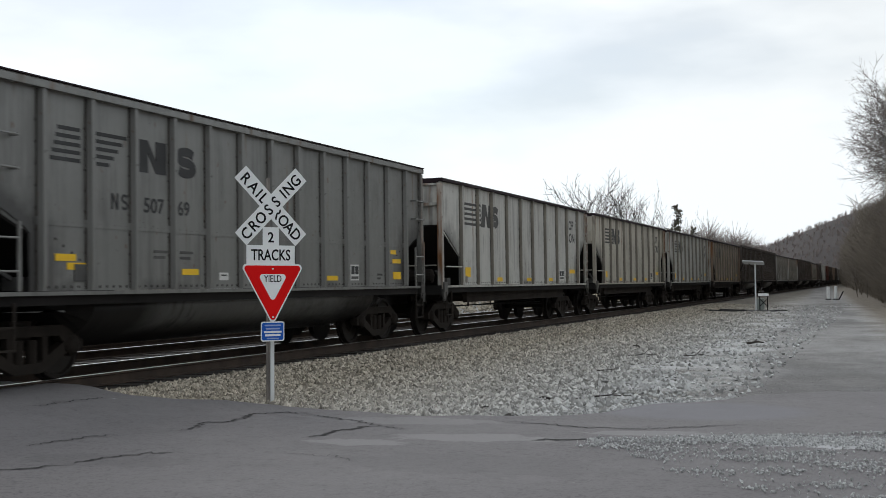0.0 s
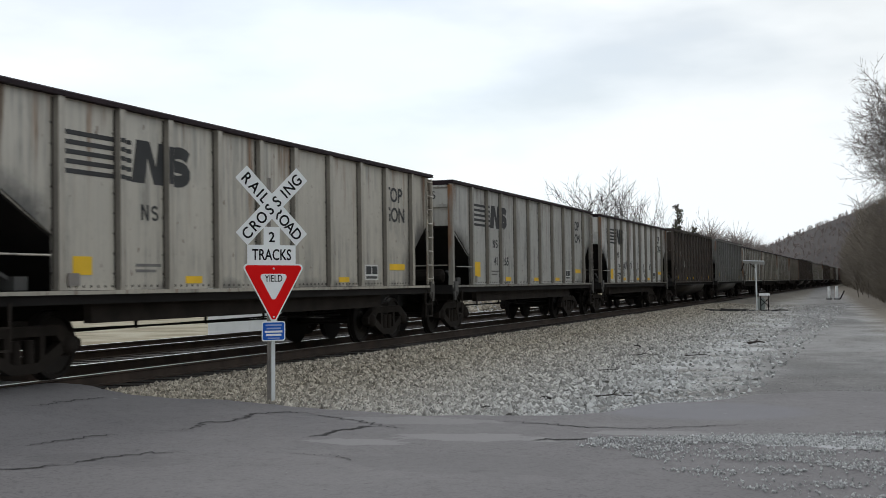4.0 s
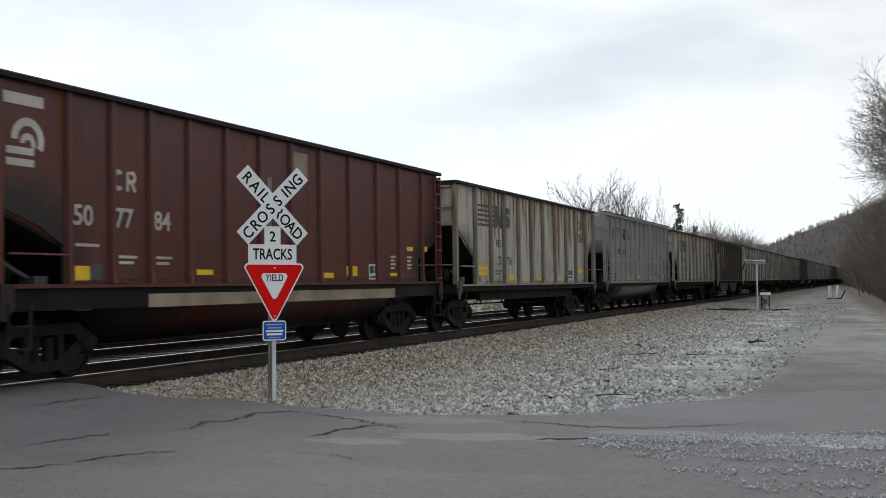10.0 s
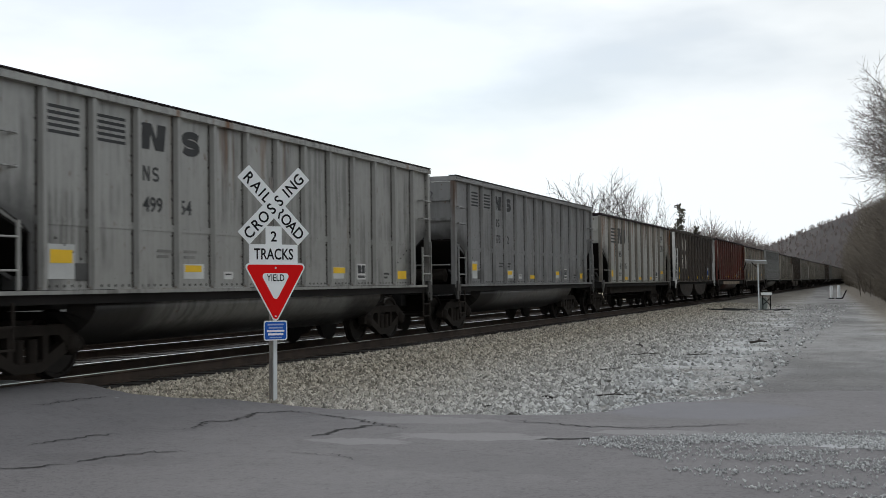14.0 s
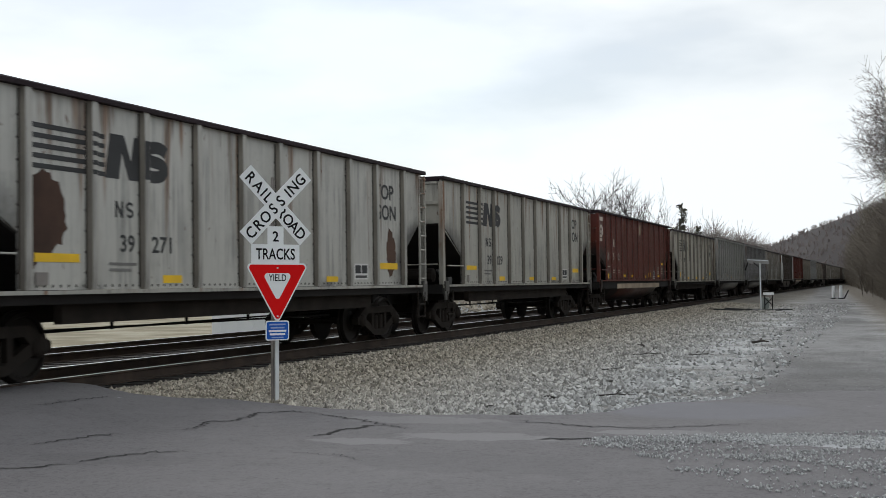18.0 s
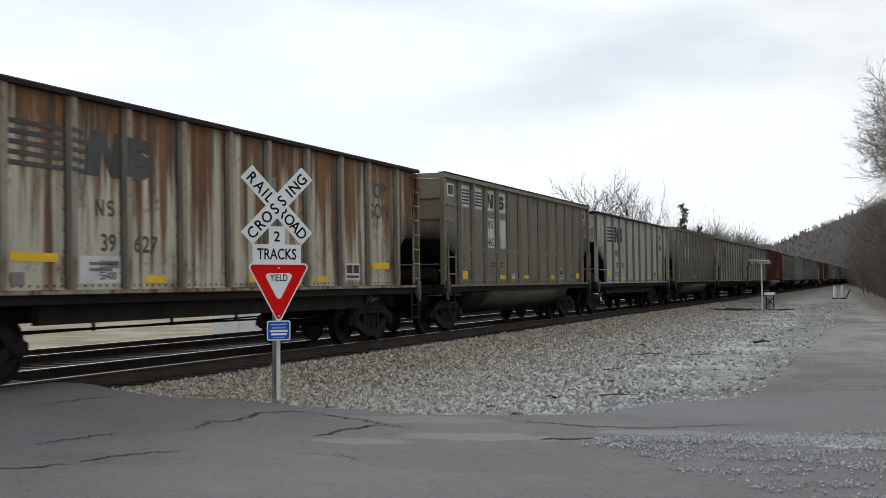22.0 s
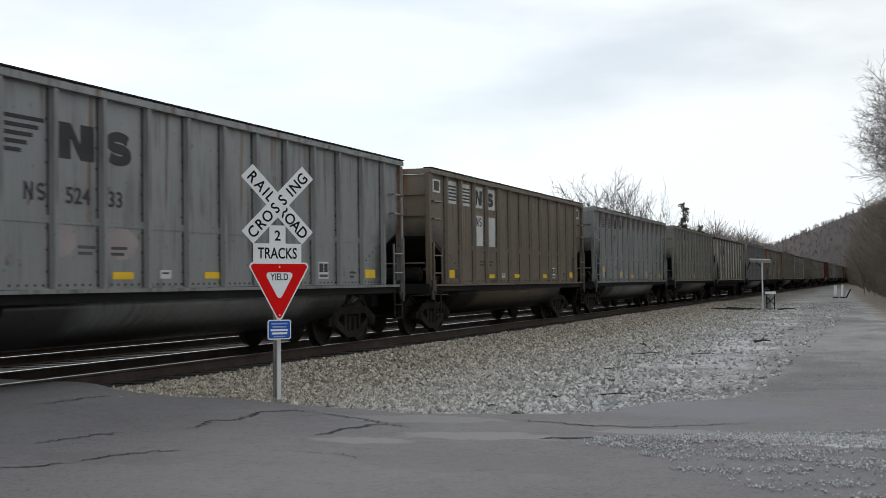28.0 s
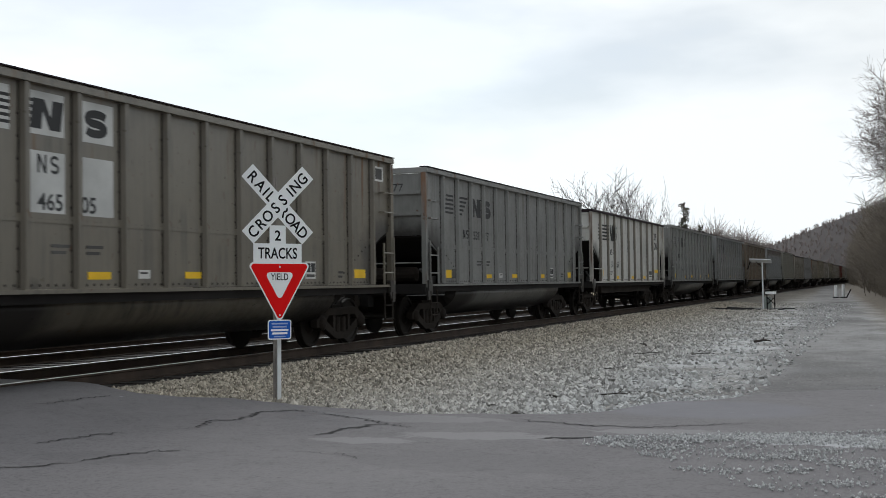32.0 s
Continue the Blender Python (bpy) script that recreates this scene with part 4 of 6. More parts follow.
base_paint = car_paint("freight_car_paint", GREY, 0.05, 0.3, 0.5)
PROTO, CARS = {}, {}
LABELS = {"tub": "coal gondola with ribbed sides and rounded tub", "flat": "ribbed flat-bottomed gondola with cut-away slope ends",
          "twin": "ribbed gondola with two rounded tubs and end ladders", "banded": "ribbed gondola with a tan-banded rounded tub"}


def make_car(j, kind, col, rust, dirt, style, num):
    if kind in PROTO:
        car = copy_thing(PROTO[kind], Matrix.Identity(4))
    else:
        car = car_shell(kind, base_paint)
        PROTO[kind] = car
    return car


order = [(-i - 1, *a[:2], 0.12 if a[0] == "flat" else 0.04, 0.45, a[2], None) for i, a in enumerate(AHEAD)]
order += [(j, *v) for j, v in TRAIN.items()]
made = [(spec, make_car(*spec)) for spec in order]
for (j, kind, col, rust, dirt, style, num), car in made:
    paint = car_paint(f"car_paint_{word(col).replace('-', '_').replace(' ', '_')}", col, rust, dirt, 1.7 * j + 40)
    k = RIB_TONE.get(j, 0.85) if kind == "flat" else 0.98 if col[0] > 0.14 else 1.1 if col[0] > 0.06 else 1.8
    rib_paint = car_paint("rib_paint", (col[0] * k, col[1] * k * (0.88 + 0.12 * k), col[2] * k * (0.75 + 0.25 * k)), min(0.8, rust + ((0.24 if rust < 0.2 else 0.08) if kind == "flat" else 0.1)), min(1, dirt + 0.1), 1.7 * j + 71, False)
    # tubs take a darkened copy of the body colour, for hanging in shade
    shaded_tub_paint = paint if kind == "flat" else car_paint("shaded_tub_paint", tuple(c * 0.68 for c in col), rust + 0.03, 0.6, 1.7 * j + 13, True, tub=True)
    set_paint(car, paint, kind, rib_paint, shaded_tub_paint)
    before = set(car.children)
    mark = FADED_MARK if (rust > 0.2 or j < 0) else BLACK_MARK
    letter(car, style, num, j, mark)
    if num and num[-1]:
        # the last figures again, high on the trailing end sheet
        e = part("number", text_mesh(num[-1], 0.27, CREAM_MARK if style in "DER" else mark, 1.0, "LEFT"), None, car)
        e.matrix_basis = Matrix.Translation((0.75, -LENGTH[kind] / 2 + 0.062, 3.36)) @ Matrix.Rotation(math.pi / 2, 4, "X")
    reflectors(car, kind, j)
    extras(car, j, kind, style)
    for o in car.children:
        if o not in before and not (o.name.startswith("number") and o.location.x < 1):
            o.location.y -= (0.023 if kind == "flat" else 0.017 if kind == "twin" else 0.0) * (o.location.y or sum(v.co.y for v in o.data.vertices) / max(1, len(o.data.vertices)))
    if j in SHORT:
        for o in car.children:
            if abs(o.location.y) < 0.01:
                o.scale.y = SHORT[j]
            o.location.y *= SHORT[j]
    state = "rust-streaked" if rust > 0.2 else "weathered"
    tagged(car, f"{state} {word(col)} {LABELS[kind]}", "freight car", "cars of the coal train")
    CARS[j] = (car, kind)


# cars far down the line, in fewer pieces
def far_car(kind, paint):
    car = new("coal_gondola")
    L, top = LENGTH[kind], 3.88
    bm = bmesh.new()
    cut = [(0.06, 2.4), (1.1, 1.6), (1.1, 1.14)]
    o = [(-L / 2, top)] + [(-L / 2 + u, z) for u, z in cut] + [(L / 2 - u, z) for u, z in cut[::-1]] + [(L / 2, top)]
    for s in (1, -1):
        plate_yz(bm, o, s * (HALF - 0.1), s * (HALF - 0.05))
    for s in (1, -1):
        box(bm, -HALF + 0.1, HALF - 0.1, s * L / 2 - 0.05, s * L / 2 + 0.05, 2.3, top)
        for i in range(11):
            y = -L / 2 + 1.2 + i * (L - 2.4) / 10
            box(bm, s * HALF - 0.05, s * HALF + 0.01, y - 0.07, y + 0.07, 1.2, top)
    part("body", bm, paint, car)
    bm = bmesh.new()
    box(bm, -1.1, 1.1, -4.6, 4.6, 0.65, 1.14)
    box(bm, -0.2, 0.2, -L / 2 - 0.7, L / 2 + 0.7, 0.8, 1.1)
    part("underframe", bm, BLACK_STEEL, car)
    for y in (-L / 2 + 1.33, L / 2 - 1.33):
        bm = bmesh.new()
        for s in (1, -1):
            box(bm, s * 1.0 - 0.07, s * 1.0 + 0.07, y - 1.1, y + 1.1, 0.4 + RIDE, 0.72 + RIDE)
            for k in (-0.89, 0.89):
                lathe_x(bm, [(s * 0.72, 0.457), (s * 0.84, 0.45)], 14, Matrix.Translation((0, y + k, 0.457 + RIDE)))
        part("truck", bm, TRUCK_STEEL, car)
    return car


rng = random.Random(5)
far_proto = {}
for j in range(-13, -41, -1):
    kind = rng.choice(("tub", "flat", "flat"))
    col = rng.choice((BROWN, GREY, CREAM, TAN, PALE, RED, GREY, BROWN))
    if col not in far_proto:
        far_proto[col] = far_car(kind, car_paint("far_car_paint", col, 0.12, 0.45, j))
        car = far_proto[col]
    else:
        car = copy_thing(far_proto[col], Matrix.Identity(4))
    tagged(car, f"distant weathered {word(col)} ribbed coal gondola in the train", "freight car", "cars of the coal train")
    CARS[j] = (car, "tub")

# ---- ground ----
def smooth(a, b, x):
    t = min(1.0, max(0.0, (x - a) / (b - a)))
    return t * t * (3 - 2 * t)


def road_z(x, y):
    return 0.235 * smooth(-6.8, -10.3, x) if x > -17.5 else 0.235 - 0.33 * smooth(-17.5, -22, x)


def ground_z(x, y):
    """Height of the gravel: flat, rising gently to the shoulder of the track bed, low field beyond."""
    z = 0.0
    if x < -6.5:
        z = 0.12 * smooth(-6.5, -9.3, x)
    if x < -9.6:
        z = 0.12
    if x < -18.0:
        z = 0.12 - 0.52 * smooth(-18.0, -20.5, x)
    if x > 1.5:
        z = 0.25 * smooth(1.5, 6, x)
    if x > 6:
        z = 0.25 + (min(x, 60) - 6) * 0.12
    k = max(0.0, 1 - max(0, y - 10) / 60)
    z += 0.03 * k * noise.noise(Vector((x * 0.35, y * 0.35, 0))) * (1 if x > -9 else 0.3)
    return z


def stone_ground(name):
    """Crushed limestone and dust: pale grey pebbles over fine grit, thinning to dirt and dry grass away from the line."""
    m, n, l, b = nodes_of(name, 0.92)
    tc = n.new("ShaderNodeTexCoord")
    sep = n.new("ShaderNodeSeparateXYZ")
    l.new(tc.outputs["Object"], sep.inputs[0])
    vo = n.new("ShaderNodeTexVoronoi")
    vo.inputs["Scale"].default_value = 17
    l.new(tc.outputs["Object"], vo.inputs["Vector"])
    stone = mix(n, l, vo.outputs["Color"], (0.26, 0.248, 0.225), (0.60, 0.58, 0.54))
    edge = ramp(n, l, vo.outputs["Distance"], 0.22, 0.55)
    stone = mix(n, l, edge, stone, (0.10, 0.095, 0.085))
    patch = ramp(n, l, noise_node(n, l, 0.45, 6), 0.42, 0.62)
    grit = mix(n, l, noise_node(n, l, 60, 3), (0.36, 0.36, 0.358), (0.64, 0.64, 0.635))
    near = mix(n, l, times(n, l, patch, 0.75), stone, grit)
    browned = n.new("ShaderNodeMapRange")
    browned.inputs["From Min"].default_value, browned.inputs["From Max"].default_value = -3.4, -7.5
    l.new(sep.outputs["X"], browned.inputs["Value"])
    near = mix(n, l, times(n, l, browned.outputs[0], 0.85), near, mix(n, l, vo.outputs["Color"], (0.055, 0.044, 0.030), (0.20, 0.168, 0.122)))
    field = mix(n, l, ramp(n, l, noise_node(n, l, 0.35, 6), 0.4, 0.6), (0.23, 0.19, 0.11), (0.44, 0.40, 0.29))
    field = mix(n, l, times(n, l, noise_node(n, l, 14, 4), 0.6), field, (0.15, 0.12, 0.07))
    far_side = n.new("ShaderNodeMapRange")
    far_side.inputs["From Min"].default_value, far_side.inputs["From Max"].default_value = -19.0, -20.5
    l.new(sep.outputs["X"], far_side.inputs["Value"])
    wood_side = n.new("ShaderNodeMapRange")
    wood_side.inputs["From Min"].default_value, wood_side.inputs["From Max"].default_value = 1.5, 2.6
    litter = mix(n, l, ramp(n, l, noise_node(n, l, 3, 6), 0.35, 0.65), (0.09, 0.076, 0.058), (0.20, 0.168, 0.128))
    # the lane: a packed grey-brown band that bends with the line, worn into two ruts
    wob = noise_node(n, l, 0.7, 5, seed=6)

    def math_node(op, p, q):
        x = n.new("ShaderNodeMath")
        x.operation = op
        for i, v in enumerate((p, q)):
            if isinstance(v, (int, float)):
                x.inputs[i].default_value = v
            else:
                l.new(v, x.inputs[i])
        return x.outputs[0]

    mid = math_node("ADD", math_node("MULTIPLY", sep.outputs["Y"], -0.043), 0.1)
    off = math_node("ABSOLUTE", math_node("SUBTRACT", math_node("ADD", sep.outputs["X"], math_node("MULTIPLY", math_node("SUBTRACT", wob, 0.5), 2.4)), mid), 0)
    l.new(math_node("SUBTRACT", math_node("ADD", sep.outputs["X"], math_node("MULTIPLY", wob, 0.8)), mid), wood_side.inputs["Value"])
    on_lane = ramp(n, l, math_node("MULTIPLY", off, 0.4), 0.42, 0.66, (1, 1, 1, 1), (0, 0, 0, 1))
    dust = mix(n, l, ramp(n, l, noise_node(n, l, 0.42, 5, stretch=(0.9, 0.5, 1), seed=3, rough=0.6), 0.42, 0.58), (0.085, 0.080, 0.078), (0.222, 0.214, 0.207))
    dust = mix(n, l, times(n, l, ramp(n, l, noise_node(n, l, 1.6, 6, stretch=(1, 0.6, 1), seed=2, rough=0.65), 0.46, 0.62), 0.55), dust, (0.095, 0.089, 0.085))
    dust = mix(n, l, times(n, l, ramp(n, l, noise_node(n, l, 45, 3), 0.45, 0.65), 0.35), dust, (0.40, 0.395, 0.38))
    worn_in = n.new("ShaderNodeMapRange")  # old asphalt still shows where the lane leaves the road
    worn_in.inputs["From Min"].default_value, worn_in.inputs["From Max"].default_value = 19.5, 16.0
    l.new(math_node("ADD", sep.outputs["Y"], math_node("MULTIPLY", math_node("SUBTRACT", wob, 0.5), 9.0)), worn_in.inputs["Value"])
    dust = mix(n, l, times(n, l, worn_in.outputs[0], 0.85), dust, (0.105, 0.098, 0.098))
    near = mix(n, l, times(n, l, on_lane, 0.88), near, dust)
    # coal-black, oily ballast under and between the tracks
    bed = math_node("ADD", sep.outputs["X"], math_node("MULTIPLY", math_node("SUBTRACT", noise_node(n, l, 2.5, 5, seed=8), 0.5), 0.5))
    on_bed = n.new("ShaderNodeMapRange")
    on_bed.inputs["From Min"].default_value, on_bed.inputs["From Max"].default_value = -9.62, -9.85
    l.new(bed, on_bed.inputs["Value"])
    oily = mix(n, l, vo.outputs["Color"], (0.028, 0.024, 0.021), (0.075, 0.066, 0.058))
    near = mix(n, l, on_bed.outputs[0], near, oily)
    c = mix(n, l, far_side.outputs[0], near, field)
    c = mix(n, l, wood_side.outputs[0], c, litter)
    l.new(c, b.inputs["Base Color"])
    bump(n, l, b, vo.outputs["Distance"], 0.4, 0.02)
    return m


GROUND = stone_ground("crushed_stone_ground")


def grid_sheet(name, xs, ys, zf, mat):
    v = [(x, y, zf(x, y)) for y in ys for x in xs]
    k = len(xs)
    f = [(r * k + i, r * k + i + 1, (r + 1) * k + i + 1, (r + 1) * k + i) for r in range(len(ys) - 1) for i in range(k - 1)]
    me = bpy.data.meshes.new(name)
    me.from_pydata(v, [], f)
    me.materials.append(mat)
    for p in me.polygons:
        p.use_smooth = True
    return new(name, me)


xs = sorted(set([-3000, -800, -300, -120, -60, -40, -30] + [-25 + 0.4 * i for i in range(20)] + [-17 + 0.25 * i for i in range(90)] + [6, 8, 12, 20, 40, 60, 120, 300, 800, 3000]))
ys = sorted(set([-3000, -800, -200, -60, -20, -5] + [0.4 * i for i in range(100)] + [40 + 2 * i for i in range(40)] + [120 + 15 * i for i in range(20)] + [500, 800, 1500, 4500]))
ground = grid_sheet("ground", xs, ys, ground_z, GROUND)
tagged(ground, "pale crushed-stone ground with dirt and dry grass beyond", "ground", kind="structure")


# ---- asphalt road, which climbs to the crossing ----
def asphalt(name):
    m, n, l, b = nodes_of(name, 0.88)
    big = ramp(n, l, noise_node(n, l, 0.5, 6, seed=2), 0.35, 0.68)
    c = mix(n, l, big, (0.112, 0.102, 0.105), (0.158, 0.147, 0.149))
    dust = ramp(n, l, noise_node(n, l, 1.1, 6, seed=4), 0.52, 0.80)
    c = mix(n, l, times(n, l, dust, 0.45), c, (0.215, 0.205, 0.20))
    mid = noise_node(n, l, 5, 6, seed=12, rough=0.62)
    c = mix(n, l, times(n, l, ramp(n, l, mid, 0.48, 0.68), 0.5), c, (0.075, 0.068, 0.070))
    agg = noise_node(n, l, 90, 3)
    c = mix(n, l, times(n, l, ramp(n, l, agg, 0.55, 0.72), 0.85), c, (0.21, 0.20, 0.198))
    c = mix(n, l, times(n, l, ramp(n, l, noise_node(n, l, 50, 2, seed=9), 0.60, 0.74), 0.6), c, (0.055, 0.050, 0.051))
    grit = noise_node(n, l, 26, 4, seed=17, rough=0.6)
    c = mix(n, l, times(n, l, ramp(n, l, grit, 0.50, 0.64), 0.55), c, (0.085, 0.078, 0.080))
    c = mix(n, l, times(n, l, ramp(n, l, grit, 0.46, 0.36), 0.35), c, (0.225, 0.215, 0.213))
    # dark round spots of oil and filled chips
    spot = ramp(n, l, noise_node(n, l, 6.5, 2, seed=31), 0.70, 0.75)
    c = mix(n, l, times(n, l, spot, 0.55), c, (0.06, 0.055, 0.055))
    # pale gravel dust trodden over the corner by the lane, with a torn outline
    tc, vm, tx = n.new("ShaderNodeTexCoord"), n.new("ShaderNodeMapping"), n.new("ShaderNodeTexGradient")
    tx.gradient_type = "SPHERICAL"
    vm.inputs["Location"].default_value = (0.10, -4.30, 0)
    vm.inputs["Scale"].default_value = (0.36, 0.41, 0)
    l.new(tc.outputs["Object"], vm.inputs["Vector"])
    l.new(vm.outputs[0], tx.inputs["Vector"])
    torn = n.new("ShaderNodeMath")
    torn.operation = "ADD"
    l.new(tx.outputs["Fac"], torn.inputs[0])
    l.new(times(n, l, noise_node(n, l, 1.5, 7, stretch=(1, 1.6, 1), seed=14, rough=0.65), 1.5), torn.inputs[1])
    chips = mix(n, l, ramp(n, l, noise_node(n, l, 42, 4, seed=5), 0.40, 0.62), (0.10, 0.097, 0.096), (0.30, 0.297, 0.293))
    c = mix(n, l, times(n, l, ramp(n, l, torn.outputs[0], 1.0, 1.3), 0.6), c, chips)
    # a smooth newer tongue of asphalt by the lane
    vt, gt = n.new("ShaderNodeMapping"), n.new("ShaderNodeTexGradient")
    gt.gradient_type = "SPHERICAL"
    vt.inputs["Location"].default_value = (1.95 * 0.72, -13.95 * 0.9, 0)
    vt.inputs["Scale"].default_value = (0.72, 0.9, 0)
    l.new(tc.outputs["Object"], vt.inputs["Vector"])
    l.new(vt.outputs[0], gt.inputs["Vector"])
    c = mix(n, l, times(n, l, ramp(n, l, gt.outputs["Fac"], 0.02, 0.30), 0.8), c, mix(n, l, big, (0.155, 0.15, 0.162), (0.20, 0.195, 0.208)))
    # pale rubbed places, and limestone dust swept into a streak at the corner
    def smear(c, x, y, rx, ry, col, strength, seed):
        vs, gs, sum_ = n.new("ShaderNodeMapping"), n.new("ShaderNodeTexGradient"), n.new("ShaderNodeMath")
        gs.gradient_type, sum_.operation = "SPHERICAL", "MULTIPLY_ADD"
        vs.inputs["Scale"].default_value = (1 / rx, 1 / ry, 0)
        vs.inputs["Location"].default_value = (-x / rx, -y / ry, 0)
        l.new(tc.outputs["Object"], vs.inputs["Vector"])
        l.new(vs.outputs[0], gs.inputs["Vector"])
        l.new(noise_node(n, l, 4, 6, seed=seed, rough=0.65), sum_.inputs[0])
        sum_.inputs[1].default_value = 1.3
        l.new(gs.outputs["Fac"], sum_.inputs[2])
        return mix(n, l, times(n, l, ramp(n, l, sum_.outputs[0], 0.90, 1.65), strength), c, col)

    for x, y, rx, ry, col, k in ((-4.65, 10.5, 0.7, 0.35, (0.25, 0.24, 0.238), 0.6), (-3.7, 11.05, 1.1, 0.4, (0.25, 0.24, 0.238), 0.6),
                                 (-4.8, 12.3, 1.3, 0.45, (0.24, 0.23, 0.228), 0.5), (-2.1, 11.8, 0.9, 0.3, (0.24, 0.232, 0.23), 0.7),
                                 (-0.3, 11.45, 1.5, 0.55, (0.46, 0.46, 0.465), 0.9), (-6.3, 8.9, 1.2, 0.5, (0.09, 0.083, 0.085), 0.3), (-3.2, 9.4, 1.6, 0.8, (0.10, 0.093, 0.096), 0.25)):
        c = smear(c, x, y, rx, ry, col, k, 40 + x)
    l.new(c, b.inputs["Base Color"])
    bump(n, l, b, agg, 0.28, 0.005)
    return m


ASPHALT = asphalt("worn_asphalt")
EDGE = [(-60, 24), (-22, 19.6), (-13, 14.2), (-11.4, 13.70), (-10.6, 13.50), (-9.7, 13.34), (-9.3, 13.2), (-8.85, 13.0), (-8.5, 13.1), (-7.9, 13.47), (-7.1, 13.55), (-6.5, 13.32), (-5.8, 13.0), (-4.85, 12.75),
        (-4.3, 12.86), (-3.67, 13.0), (-3.16, 13.23), (-2.95, 13.55), (-2.74, 14.3), (-2.5, 14.82), (-2.16, 14.98), (-1.88, 15.37), (-1.47, 16.05), (-0.7, 16.6), (0.4, 16.7), (1.4, 15.6), (2.2, 13), (4, 10.5), (9, 9)]


def edge_y(x):
    for (x0, y0), (x1, y1) in zip(EDGE, EDGE[1:]):
        if x0 <= x <= x1:
            y = y0 + (y1 - y0) * (x - x0) / (x1 - x0)
            return y + 0.10 * noise.noise(Vector((x * 2.2, 3.3, 0))) + 0.05 * noise.noise(Vector((x * 7, 1.3, 0)))
    return EDGE[-1][1]


def road_sheet():
    """The asphalt as a slab with a ragged far edge, 3 cm thick, lying on the ground."""
    cols = [-60, -45, -30] + [-22 + 0.5 * i for i in range(16)] + [-14 + 0.12 * i for i in range(190)]
    rows = 44
    v, f = [], []
    for x in cols:
        y1 = edge_y(x)
        for r in range(rows):
            t = 1 - (1 - r / (rows - 1)) ** 1.7
            y = -4 + (y1 + 4) * t
            z = max(road_z(x, y), ground_z(x, y)) + 0.035 + 0.012 * noise.noise(Vector((x * 0.7, y * 0.7, 5)))
            if r == rows - 1:
                z -= 0.05
            v.append((x, y, z))
    for i in range(len(cols) - 1):
        for r in range(rows - 1):
            a = i * rows + r
            f.append((a, a + rows, a + rows + 1, a + 1))
    me = bpy.data.meshes.new("road")
    me.from_pydata(v, [], f)
    me.materials.append(ASPHALT)
    for p in me.polygons:
        p.use_smooth = True
    return tagged(new("road", me), "worn grey asphalt road climbing to the crossing", "road", kind="structure")


road_sheet()


def strip_on(name, line, widths, zf, mat, lift=0.006, step=0.06, jag=0.03, seed=1):
    """A thin ribbon that follows a line over a surface, with a wandering width."""
    pts = []
    for (x0, y0), (x1, y1) in zip(line, line[1:]):
        k = max(1, int(math.hypot(x1 - x0, y1 - y0) / step))
        pts += [(x0 + (x1 - x0) * i / k, y0 + (y1 - y0) * i / k) for i in range(k)]
    pts.append(line[-1])
    v, f = [], []
    for i, (x, y) in enumerate(pts):
        a, b2 = pts[max(0, i - 1)], pts[min(len(pts) - 1, i + 1)]
        d = Vector((b2[0] - a[0], b2[1] - a[1])).normalized()
        nx, ny = -d.y, d.x
        s = jag * noise.noise(Vector((i * 0.35, seed * 3.7, 0))) + 0.6 * jag * noise.noise(Vector((i * 1.1, seed * 5.1, 2)))
        t = i / max(1, len(pts) - 1)
        w = (widths[0] + (widths[1] - widths[0]) * t) * (0.7 + 0.6 * abs(noise.noise(Vector((i * 0.22, seed, 7))))) * min(1, 6 * t + 0.1, 6 * (1 - t) + 0.1)
        for k in (-1, 1):
            px, py = x + nx * (s + k * w / 2), y + ny * (s + k * w / 2)
            v.append((px, py, zf(px, py) + lift))
    for i in range(len(pts) - 1):
        f.append((2 * i, 2 * i + 1, 2 * i + 3, 2 * i + 2))
    me = bpy.data.meshes.new(name)
    me.from_pydata(v, [], f)
    me.materials.append(mat)
    return new(name, me)


def top_z(x, y):
    return max(road_z(x, y), ground_z(x, y)) + 0.035 + 0.012 * noise.noise(Vector((x * 0.7, y * 0.7, 5)))


